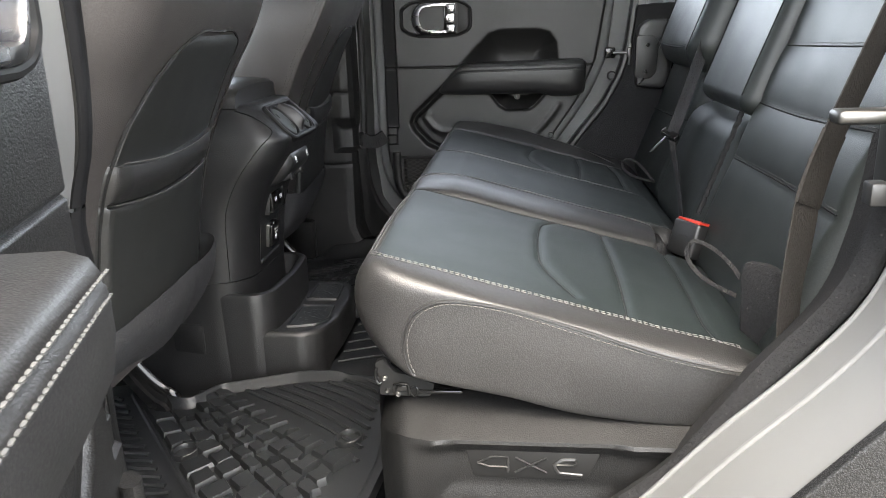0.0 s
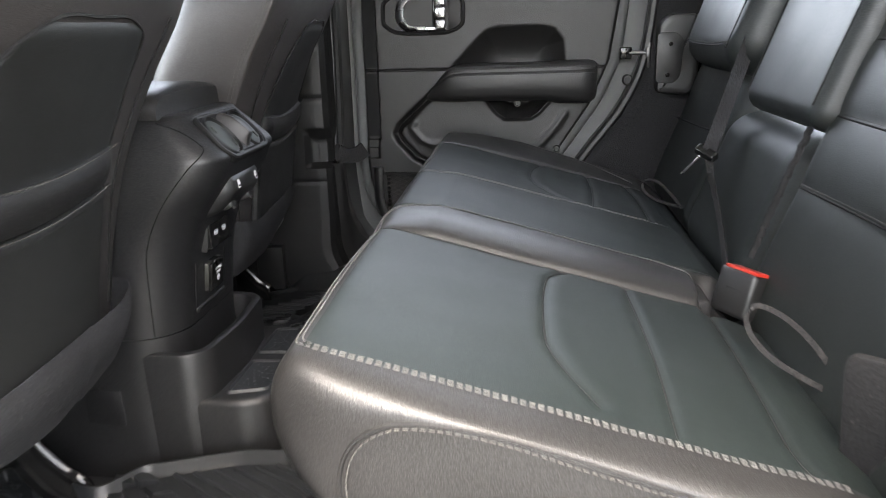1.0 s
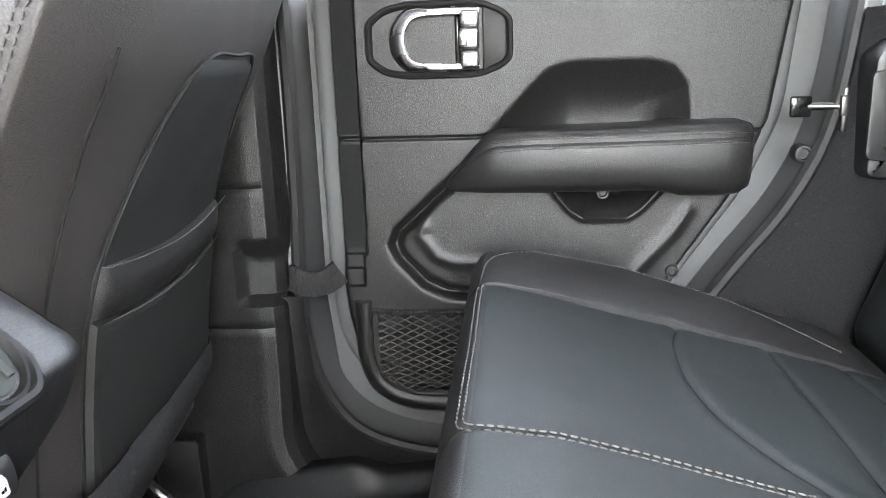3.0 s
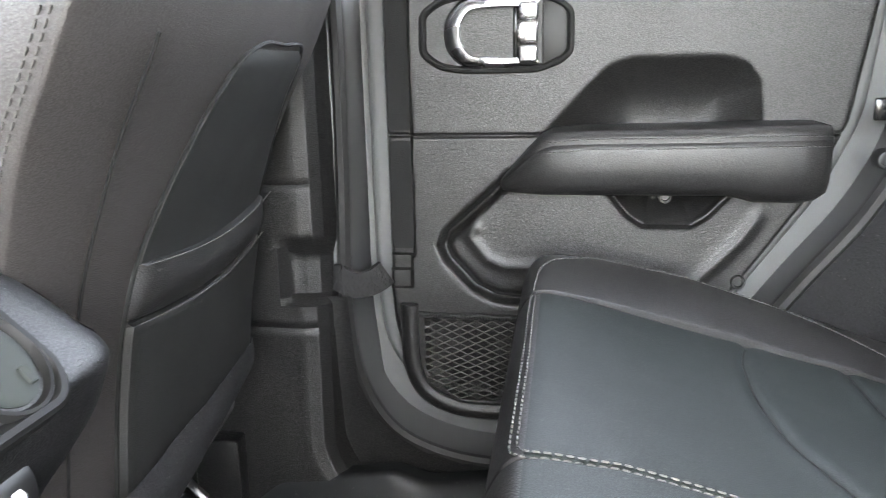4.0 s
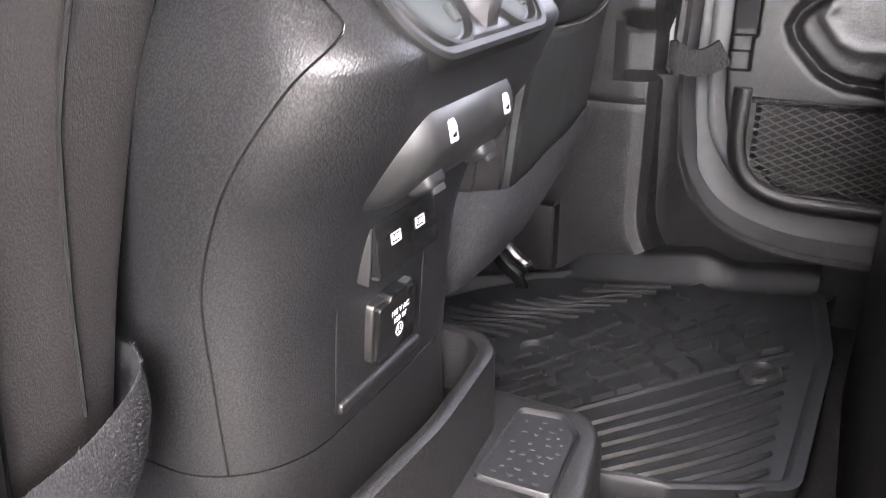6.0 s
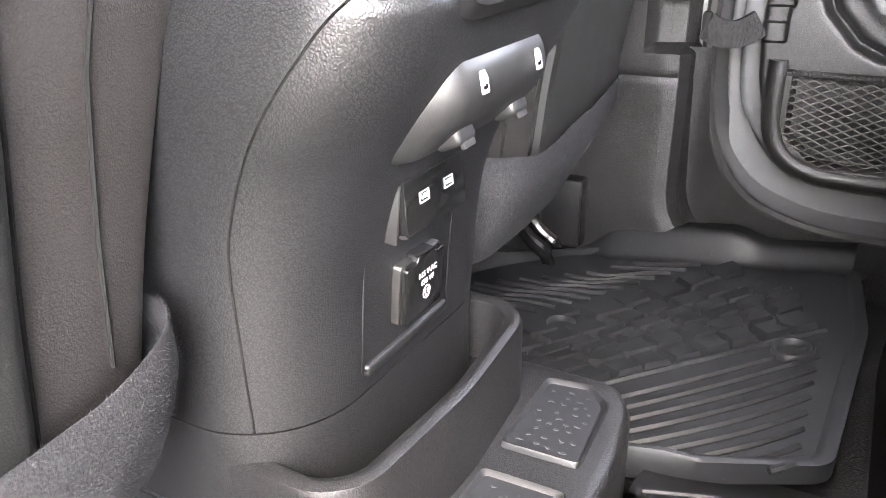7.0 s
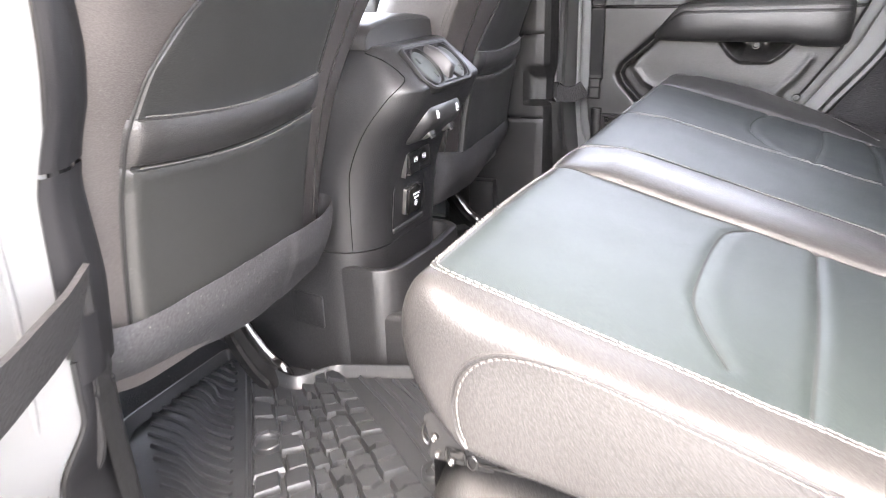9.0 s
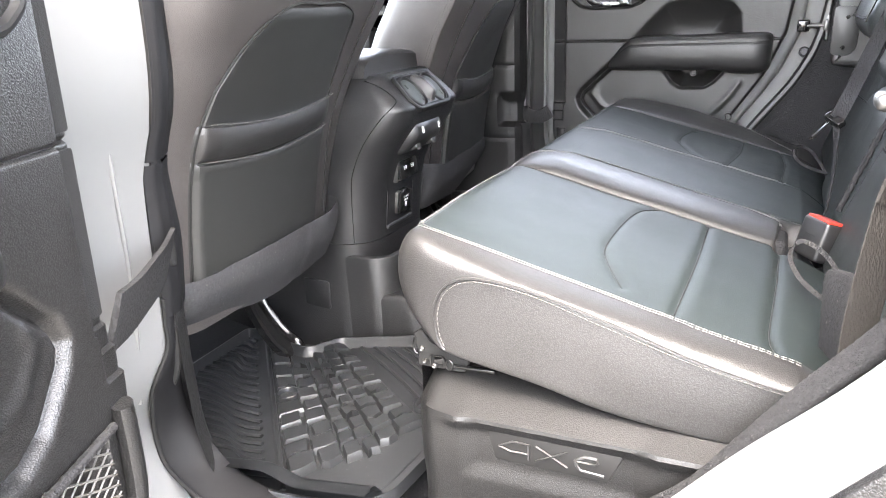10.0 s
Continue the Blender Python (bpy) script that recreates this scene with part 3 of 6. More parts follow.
def cushion_profile():
    """Loop of the cushion's side view: close steps over the front and the top, wide ones below."""
    line = smooth_line([(x, 0, z) for x, z in PROFILE], 900)
    pts = []
    last = None
    for i, p in enumerate(line):
        step = 0.012 if i < 330 else 0.0034
        if last is None or (p - last).length >= step:
            pts.append(p)
            last = p
    n = len(pts)
    normals = []
    for i in range(n):
        d = (pts[min(i + 1, n - 1)] - pts[max(i - 1, 0)]).normalized()
        normals.append(V(-d.z, 0, d.x))
    return pts, normals


CP, CN = cushion_profile()
CS = [PANEL_LINE[min(range(len(PROFILE_LINE)), key=lambda j: (PROFILE_LINE[j] - p).length_squared)] for p in CP]
for _ in range(4):
    CS = [CS[0]] + [(a + 2 * b + c) / 4 for a, b, c in zip(CS, CS[1:], CS[2:])] + [CS[-1]]
NEAR_SEAMS = [[(0.481, -0.562), (0.484, -0.40), (0.483, -0.229)], [(0.412, -0.229), (0.394, -0.262), (0.386, -0.34), (0.386, -0.450), (0.400, -0.497), (0.425, -0.545)],
              [(0.575, -0.229), (0.574, -0.36), (0.570, -0.53), (0.578, -0.566)]]
FAR_SEAMS = [[(0.474, 0.130), (0.480, 0.19), (0.491, 0.33), (0.490, 0.448)], [(0.400, 0.450), (0.384, 0.39), (0.377, 0.305), (0.383, 0.235), (0.410, 0.172), (0.440, 0.130)], [(0.568, 0.130), (0.572, 0.23), (0.575, 0.34), (0.565, 0.45)]]


HUMP = [(-0.228, 0.0), (-0.222, 0.006), (-0.21, 0.011), (-0.19, 0.0155), (-0.16, 0.0165), (-0.118, 0.0135), (-0.05, 0.0125), (0.06, 0.012), (0.125, 0.010), (0.20, 0.007), (0.33, 0.003), (0.45, 0.002)]


def bump_over(t):
    return math.sin(math.pi * max(0.0, min(1.0, t))) ** 0.7


def cushion_relief(x, y):
    """Bolsters raised from the seat's plane, and the seams sewn into it."""
    h = 0.0
    fade = max(0.0, min(1.0, (0.66 - x) / 0.06)) * max(0.0, min(1.0, (x - 0.186) / 0.07))
    if -0.228 < y < 0.45:
        h += ease_table(HUMP, y) * fade
    if 0.45 <= y:
        h += (0.004 + 0.014 * bump_over((y - 0.45) / 0.24)) * fade * max(0.25, 1 - abs(x - 0.36) / 0.30)
    if -0.57 < y < -0.228:
        h += 0.004 * math.sin(math.pi * (y + 0.57) / 0.342)
    d = min(abs(y + 0.118), abs(y - 0.450))
    h -= 0.0035 * math.exp(-(d / 0.0032) ** 2)
    h -= 0.0022 * math.exp(-((y - 0.125) / 0.0016) ** 2)
    if x > 0.3:
        d = min(near_line((x, y), line) for line in (NEAR_SEAMS if y < -0.228 else FAR_SEAMS))
        h += 0.0008 * math.exp(-((d - 0.014) / 0.009) ** 2) - 0.0022 * math.exp(-(d / 0.0042) ** 2)
        if x > 0.60:
            h -= 0.010 * (x - 0.60) / 0.05
    if x > 0.565 and -0.25 < y < -0.135:
        h -= 0.030 * min(1.0, (x - 0.565) / 0.02) * min(1.0, (y + 0.25) / 0.02, (-0.135 - y) / 0.02)
    h += 0.0012 * noise.noise(V(x * 9, y * 9, 1.7))
    return h


def cushion_point(i, y, end0=-0.614, end1=0.632, roll0=0.044, roll1=0.05, sink0=None):
    """The cushion's surface at step i of its side view."""
    p, q = CP[i], CN[i]
    top = max(0.0, min(1.0, (q.z + 0.92) / 0.5))
    inset = 0.0
    for e, r, sgn in ((end1, roll1, -1),):
        d = (y - e) * sgn
        if d < r:
            d = max(0.0, d)
            inset = max(inset, (r - math.sqrt(max(0.0, r * r - (r - d) ** 2))))
    lift = cushion_relief(p.x, y) * max(0.0, min(1.0, (q.z - 0.1) / 0.5))
    out = V(p.x, y, p.z) + q * (lift - inset * top)
    if y < end0 + roll0:
        a = 1 - math.sqrt(max(0.0, 1 - ((end0 + roll0 - y) / roll0) ** 2))
        out = out.lerp(V(CS[i].x, y, CS[i].z), a)
    return out


def cushion_section(y0, y1, cap0, cap1):
    bm = bmesh.new()
    ys = []
    y = y0
    while y < y1 - 0.001:
        ys.append(y)
        d = min(abs(y - v) for v in (-0.226, -0.118, 0.125, 0.450))
        edge = min(y - y0, y1 - y)
        y += 0.0008 if y - y0 < 0.006 and y < -0.6 else 0.0010 if abs(y - 0.125) < 0.005 else 0.0022 if d < 0.007 or edge < 0.020 else 0.0045
    ys.append(y1)
    loops = [[cushion_point(i, y) for i in range(len(CP))] for y in ys]
    for cap, first in ((cap0, True), (cap1, False)):
        base = loops[0] if first else loops[-1]
        c = sum(base, V(0, 0, 0)) / len(base)
        s = -1 if first else 1
        low_ = sorted((p.x, p.z) for p, q in zip(base, CN) if q.z <= 0)
        high_ = sorted((p.x, p.z) for p, q in zip(base, CN) if q.z > 0)
        more = []
        for k in range(1, 9):
            t = k / 9
            ring = []
            for p in base:
                x = c.x + (p.x - c.x) * 0.86
                ring.append(p.lerp(V(x, p.y, (lerp_table(low_, x) + lerp_table(high_, x)) / 2), t) + V(0, s * cap * math.sin(t * math.pi / 2), 0))
            more.append(ring)
        loops = more[::-1] + loops if first else loops + more
    rings(bm, loops)
    bmesh.ops.recalc_face_normals(bm, faces=bm.faces[:])
    return bm


def top_index(x):
    best = min((abs(p.x - x), i) for i, p in enumerate(CP) if CN[i].z > 0.3)
    return best[1]


def on_seat(x, y, lift=0.0006):
    i = min(top_index(x), len(CP) - 2)
    if CP[i].x > x:
        i -= 1
    t = max(0.0, min(1.0, (x - CP[i].x) / max(1e-6, CP[i + 1].x - CP[i].x)))
    return cushion_point(i, y).lerp(cushion_point(i + 1, y), t) + CN[i].lerp(CN[i + 1], t) * lift


bench = thing("rear_bench", "black leather rear bench seat with pale double stitching", "car seat", pose(0.42, 0, 0.2))
bench.matrix_world = Matrix.Identity(4)


def inset(ob, x0, x1, y0, y1):
    """Matte insert leather on the cushion's top between the seams."""
    ob.data.materials.append(INSERT)
    for poly in ob.data.polygons:
        c = poly.center
        if x0 < c.x < x1 and y0 < c.y < y1 and abs(poly.normal.z) > 0.2:
            poly.material_index = 1


inset(part("seat_cushion", cushion_section(-0.614, -0.2290, 0.002, 0.0), LEATHER, bench, "black leather cushion with a smooth insert"), 0.204, 0.66, -0.568, -0.2285)
inset(part("seat_cushion", cushion_section(-0.2270, 0.632, 0.0, 0.012), LEATHER, bench, "black leather cushion for two with a raised outer bolster"), 0.204, 0.66, -0.118, 0.450)


def seat_row(pts, name="stitching", mat=THREAD, **more):
    bm = bmesh.new()
    stitches(bm, pts, **more)
    part(name, bm, mat, bench, "pale grey thread" if mat is THREAD else "dark thread")


def seat_at(arc, y, lift=0.0008):
    """A point of the cushion, arc in metres along its side view (0 at the last step)."""
    k = max(0.0, min(len(CP) - 1.001, arc / 0.0034))
    i = int(k)
    return cushion_point(i, y).lerp(cushion_point(i + 1, y), k - i) + CN[i] * lift


def arc_of(x):
    return top_index(x) * 0.0034


def sewn(corners, rounds, name="stitching", gaps=(-0.0024, 0.0024), **more):
    """Double rows along a line of (arc, y) whose corners are rounded."""
    P = [Vector(c) for c in corners]
    line = [P[0]]
    for i in range(1, len(P) - 1):
        a, b, c = P[i - 1], P[i], P[i + 1]
        d = rounds[i - 1]
        p, q = b + (a - b).normalized() * d, b + (c - b).normalized() * d
        line += [(1 - t) ** 2 * p + 2 * t * (1 - t) * b + t * t * q for t in span(0, 1, 12)]
    line.append(P[-1])
    line = [Vector((p.x, p.y)) for p in even([(p.x, p.y, 0) for p in line], 260)]
    for d in gaps:
        row = []
        for i, p in enumerate(line):
            t = (line[min(i + 1, 259)] - line[max(i - 1, 0)]).normalized()
            w = p + d * Vector((-t.y, t.x))
            row.append(seat_at(w.x, w.y))
        seat_row(row, name, **more)


front = arc_of(0.197)
sewn([(arc_of(0.60), -0.574), (front, -0.571), (front, -0.205), (front - 0.001, -0.135), (arc_of(0.27), -0.116), (arc_of(0.52), -0.118), (arc_of(0.572), -0.150)], (0.028, 0.02, 0.035, 0.02, 0.02), r=0.0009, gap=0.0016)
sewn([(arc_of(0.575), 0.126), (front, 0.126), (front, 0.455)], (0.018,), r=0.0010, long=0.0046)
sewn([(front, 0.458), (front + 0.004, 0.585), (arc_of(0.40), 0.592), (arc_of(0.50), 0.575), (arc_of(0.585), 0.500)], (0.07, 0.05, 0.04), gaps=(0.0,), r=0.0010, long=0.0044)

# fine seams sewn into the inserts
for line in NEAR_SEAMS + FAR_SEAMS:
    pts = [on_seat(p.x, p.y, -0.0001) for p in smooth_line([(x, y, 0) for x, y in line], 60)]
    part("seam", tube(bmesh.new(), smooth_line(pts[::3] + pts[-1:], 80), 0.0009, 6), MATTE, bench)

# seam round the cushion's side panel
low = min(range(len(CP)), key=lambda i: abs(CP[i].z - 0.250) + (9 if CP[i].x > 0.26 else 0))
side = [cushion_point(i, -0.614) for i in range(low, top_index(0.61), 2)]
bm = bmesh.new()
tube(bm, smooth_line(side, 160), 0.0018, 6)
part("piping", bm, LEATHER, bench)
seat_row([p + (V(0.40, -0.616, 0.26) - p).normalized() * 0.005 + V(0, -0.0016, 0) for p in smooth_line(side[2:], 160)], mat=DARK_THREAD, long=0.0045, gap=0.0015, r=0.0008)


def pad(bm, u0, u1, v0, v1, depth, r, relief=None, step=0.0042, corner=None):
    """An upholstered pad in x (width) and z (height), standing out to y = depth, with rolled edges."""
    corner = r if corner is None else corner
    nu, nv = max(8, int((u1 - u0) / step)), max(8, int((v1 - v0) / step))
    cx, cz, hx, hz = (u0 + u1) / 2, (v0 + v1) / 2, (u1 - u0) / 2, (v1 - v0) / 2

    def warp(t):
        return t - 0.12 * math.sin(2 * math.pi * t) / (2 * math.pi) * 4 * 0.8

    def f(a, b):
        x, z = u0 + (u1 - u0) * warp(a), v0 + (v1 - v0) * warp(b)
        qx, qz = abs(x - cx) - (hx - corner), abs(z - cz) - (hz - corner)
        if qx > 0 and qz > 0:
            l = math.hypot(qx, qz)
            m = max(qx, qz)
            k = m / l
            x = cx + math.copysign(hx - corner + qx * k, x - cx)
            z = cz + math.copysign(hz - corner + qz * k, z - cz)
            d = corner - m
        else:
            d = corner - max(qx, qz)
        d = max(0.0, d)
        h = depth if d >= r else depth - r + math.sqrt(max(0.0, r * r - (r - d) ** 2))
        if relief:
            h += relief(x, z) * min(1.0, d / r)
        return V(x, h, z)

    us, vs = span(0, 1, nu), span(0, 1, nv)
    g = lattice(bm, f, us, vs)
    border = [g[i][0] for i in range(nu)] + [g[-1][j] for j in range(1, nv)] + [g[i][-1] for i in range(nu - 2, -1, -1)] + [g[0][j] for j in range(nv - 2, 0, -1)]
    back = [bm.verts.new((v.co.x, min(0.0, v.co.y - 0.004), v.co.z)) for v in border]
    n = len(border)
    for i in range(n):
        j = (i + 1) % n
        bm.faces.new((border[i], back[i], back[j], border[j]))
    bm.faces.new(back)
    bmesh.ops.recalc_face_normals(bm, faces=bm.faces[:])
    return bm


# backrest: local x along the bench (world y), local z up the slope, local y out of the cushion (world -x)
SLOPE = math.degrees(math.atan(0.36))
BACK = pose(0.655, 0, 0.335) @ pose(0, 0, 0, 0, SLOPE, 0) @ Matrix(((0, -1, 0, 0), (1, 0, 0, 0), (0, 0, 1, 0), (0, 0, 0, 1)))
backrest = thing("rear_seat_back", "black leather rear seat back with a folded centre armrest", "car seat")


SEAMS = {"near": [[(-0.560, 0.090), (-0.37, 0.088), (-0.165, 0.082)], [(-0.560, 0.180), (-0.36, 0.170), (-0.160, 0.170)], [(-0.560, 0.270), (-0.40, 0.263), (-0.185, 0.257)]],
         "armrest": [[(-0.160, 0.172), (-0.160, 0.61)], [(0.098, 0.172), (0.098, 0.61)]],
         "far": [[(0.26, 0.090), (0.41, 0.082), (0.64, 0.074)]],
         "upper": [[(0.165, 0.58), (0.165, 0.25), (0.190, 0.222), (0.455, 0.222), (0.478, 0.25), (0.478, 0.58)]]}


def crowned(bands, amount=0.004):
    """Cushioned swelling between cross seams at the given heights."""
    def f(x, z):
        lo = max([b for b in bands if b <= z] + [-0.10])
        hi = min([b for b in bands if b > z] + [0.62])
        return amount * math.sin(math.pi * max(0.0, min(1.0, (z - lo) / max(0.01, hi - lo)))) ** 0.6 - amount + 0.0012 * noise.noise(V(x * 9, z * 9, 4))
    return f


def back_pad(name, box, depth, r, relief, lines, label="", corner=None, thread=DARK_THREAD):
    bm = bmesh.new()
    pad(bm, *box, depth, r, relief, corner=corner)
    bm.transform(BACK)
    ob = part(name, bm, BACKLEATHER, backrest, label)
    for line in lines:
        pts = smooth_line([(u, v, 0) for u, v in line], 70)
        bm = bmesh.new()
        tube(bm, [V(p.x, depth + relief(p.x, p.y) + 0.0004, p.y) for p in pts], 0.0011, 6)
        bm.transform(BACK)
        part("seam", bm, MATTE, ob)
        bm = bmesh.new()
        stitches(bm, [V(p.x, depth + relief(p.x, p.y + 0.004) + 0.0006, p.y + 0.004) for p in pts], long=0.004, gap=0.0016, r=0.0006)
        bm.transform(BACK)
        part("stitching", bm, thread, ob)
    return ob


flat_ = lambda x, z: 0.0012 * noise.noise(V(x * 9, z * 9, 4))
back_pad("back_cushion", (-0.580, -0.146, -0.10, 0.62), 0.0, 0.030, crowned([0.085, 0.172, 0.261]), SEAMS["near"], "black leather back cushion with cross seams")
back_pad("back_cushion", (-0.140, 0.238, -0.10, 0.150), -0.002, 0.055, flat_, [])
back_pad("armrest", (-0.176, 0.115, 0.148, 0.62), 0.022, 0.025, flat_, SEAMS["armrest"], "folded-up centre armrest in black leather")
back_pad("back_cushion", (0.242, 0.655, -0.10, 0.62), -0.015, 0.05, crowned([0.082]), SEAMS["far"])
back_pad("upper_pad", (0.135, 0.505, 0.190, 0.60), 0.060, 0.045, flat_, SEAMS["upper"], "rounded upper pad in black leather", corner=0.055)

# plastic box under the cushion
base = thing("storage_box", "grained black plastic box under the seat with embossed badge", "storage box")


def base_face(x, z):
    """How far the box's side stands out towards the door, y."""
    top = max(0.0, (z - 0.190) / 0.036)
    ridge = math.exp(-((z - 0.186) / 0.009) ** 2) * 0.008 * min(1.0, max(0.0, (x - 0.24) / 0.03))
    bowl_ = 0.0
    if 0.27 < x < 0.50:
        d = max(abs(x - 0.377) - 0.085, abs(z - 0.158) - 0.024, 0.0)
        bowl_ = 0.006 * max(0.0, 1 - d / 0.02)
    corner = 0.06 * max(0.0, (0.245 - x) / 0.045) ** 2
    return -0.632 + 0.080 * min(1.0, top) ** 1.1 - ridge + bowl_ + corner + 0.004 * math.sin(z * 30)


bm = bmesh.new()
g = lattice(bm, lambda u, v: V(u, base_face(u, v), v - (0.02 * max(0.0, (0.235 - u) / 0.035) ** 2 if v > 0.1 else 0)), span(0.200, 0.66, 120), span(FLOOR, 0.235, 66))
lattice(bm, lambda u, v: V(0.200, v, u - (0.02 if u > 0.1 else 0)), span(FLOOR, 0.235, 20), span(base_face(0.2, 0.1), 0.50, 30))
lattice(bm, lambda u, v: V(u, v, 0.2155 if u < 0.21 else 0.235), (0.2, 0.21, 0.66), span(-0.585, 0.50, 10))
bmesh.ops.recalc_face_normals(bm, faces=bm.faces[:])
part("box", bm, BOX, base)
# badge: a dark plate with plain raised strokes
bm = bmesh.new()
badge = round_outline([(0.304, 0.1775), (0.449, 0.1745), (0.434, 0.1415), (0.313, 0.1430)], 0.003, 3)
plate(bm, badge, 0.004, 0.001, 2, pose(0, -0.6275, 0))
plaque = part("badge", bm, BEZEL, base, "satin black badge plate")
bm = bmesh.new()
for stroke in ([(0.317, 0.160), (0.333, 0.168), (0.350, 0.168), (0.350, 0.150)], [(0.317, 0.160), (0.330, 0.156), (0.350, 0.156)], [(0.358, 0.168), (0.392, 0.150)], [(0.358, 0.150), (0.392, 0.168)],
               [(0.402, 0.160), (0.424, 0.160), (0.424, 0.167), (0.408, 0.167), (0.400, 0.160), (0.404, 0.150), (0.430, 0.148)]):
    bm = bmesh.new()
    tube(bm, [V(p.x, -0.6318, p.y) for p in even([(a, b, 0) for a, b in stroke], 16)], 0.0022, 6, flat=0.6)
    part("raised_stroke", bm, SMOOTH, plaque)
# hinge under the front corner of the cushion
hinge = thing("folding_mechanism", "black folding mechanism with zinc bolts under the cushion", "mechanism")
bm = bmesh.new()
plate(bm, round_outline([(0.200, 0.256), (0.210, 0.262), (0.222, 0.246), (0.250, 0.240), (0.268, 0.232), (0.262, 0.216), (0.204, 0.217), (0.206, 0.232)], 0.004), 0.008, 0.001, 2, pose(0, -0.582, 0))
part("bracket", bm, MATTE, hinge, "black pressed bracket")
bm = bmesh.new()
tube(bm, smooth_line([(0.2035, -0.592, 0.252), (0.2015, -0.593, 0.246), (0.2020, -0.594, 0.238), (0.2055, -0.594, 0.2335), (0.2080, -0.593, 0.2345)], 24), 0.0013, 8)
part("hook", bm, GLOSSY, hinge)
bm = bmesh.new()
tube(bm, smooth_line([(0.2215, -0.592, 0.221), (0.2220, -0.593, 0.2315), (0.2245, -0.594, 0.2335), (0.2360, -0.594, 0.2335), (0.2385, -0.594, 0.2310), (0.2390, -0.593, 0.2200)], 32), 0.0013, 8)
part("loop", bm, GLOSSY, hinge)
bm = bmesh.new()
block(bm, (0.2305, -0.590, 0.2265), (0.0120, 0.004, 0.0075), 0.001)
part("knuckle", bm, GLOSSY, hinge)
for x, z, ra in ((0.2115, 0.2392, 0.0030), (0.2142, 0.2241, 0.0026), (0.2262, 0.2200, 0.0030)):
    bm = disc(bmesh.new(), oval(x, z, ra, ra, 14), [(0.0, -0.586), (0.0, -0.5935), (ra * 0.3, -0.5945), (ra * 0.6, -0.5935), (ra * 0.9, -0.5935)])
    part("bolt", bm, STEEL, hinge)
bm = bmesh.new()
tube(bm, [V(0.2448 + 0.0042 * math.cos(a), -0.593, 0.2240 + 0.006 * math.sin(a)) for a in [k * math.tau / 20 for k in range(20)]], 0.0011, 6, closed=True)
part("ring", bm, GLOSSY, hinge)
bm = bmesh.new()
block(bm, (0.274, -0.590, 0.2235), (0.050, 0.006, 0.0040), 0.001)
part("bar", bm, GLOSSY, hinge)

# frayed edge beside the centre hump
bm = bmesh.new()
rng = random.Random(3)
fringe = [(u + 0.0012 * rng.uniform(-1, 1), v) for u, v in [(-0.143 + 0.006 * math.sin(k * 0.05), -0.02 + 0.004 * k) for k in range(130)]]
tube(bm, [V(u, 0.004 + 0.0012 * rng.uniform(-1, 1), v) for u, v in fringe], 0.0045, 7, flat=0.8)
bm.transform(BACK)
part("fringe", bm, CARPET, backrest, "frayed dark edging")
# ---- front seats ----
REAR = [(0.15, -0.165), (0.26, -0.148), (0.35, -0.136), (0.45, -0.113), (0.55, -0.070), (0.62, -0.030), (0.70, 0.005), (0.80, 0.035), (0.92, 0.06), (0.98, 0.06)]
HALF = [(0.15, 0.225), (0.25, 0.235), (0.30, 0.243), (0.36, 0.255), (0.42, 0.267), (0.50, 0.285), (0.57, 0.298), (0.65, 0.298), (0.75, 0.26), (0.88, 0.19), (0.96, 0.10), (0.985, 0.04)]
OUTER = [(0.15, 0.23), (0.25, 0.25), (0.40, 0.262), (0.60, 0.262), (0.75, 0.24), (0.88, 0.18), (0.96, 0.10), (0.985, 0.04)]


def seat_rear(y, z):
    """x of the back's rear face, y from the seat's middle."""
    h = ease_table(HALF if y > 0 else OUTER, z)
    t = min(1.0, abs(y) / h)
    return ease_table(REAR, z) - 0.012 * t * t - (0.008 if y > 0 else 0.075) * max(0.0, t - 0.62) ** 2 / 0.1444


def seat_loop(z, n=72):
    xr = ease_table(REAR, z)
    thick = 0.155 if z < 0.8 else 0.155 - (z - 0.8) * 0.4
    out = []
    for k in range(n):
        a = 2 * math.pi * k / n
        c, s = math.cos(a), math.sin(a)
        h = ease_table(HALF if s > 0 else OUTER, z)
        y = h * math.copysign(abs(s) ** (0.42 if s > 0 else 0.55), s)
        if c > 0:
            x = seat_rear(y, z) - (1 - abs(c) ** (0.3 if s > 0 else 0.5)) * (0.007 if s > 0 else 0.03)
        else:
            bol = 0.045 * max(0.0, min(1.0, (abs(y) / h - 0.45) / 0.35)) * (1 if z < 0.75 else max(0.0, (0.9 - z) / 0.15))
            x = xr - 0.107 - (thick - 0.107 + bol) * abs(c) ** 0.6
        out.append((x, y))
    return out


def seat_side(x, z):
    """How far the back reaches towards the middle of the car at x, z."""
    loop = seat_loop(z, 240)
    return max(y for (px, y) in loop if abs(px - x) < 0.012) if any(abs(px - x) < 0.012 for px, y in loop) else 0.2


def step3(t):
    t = max(0.0, min(1.0, t))
    return t * t * (3 - 2 * t)


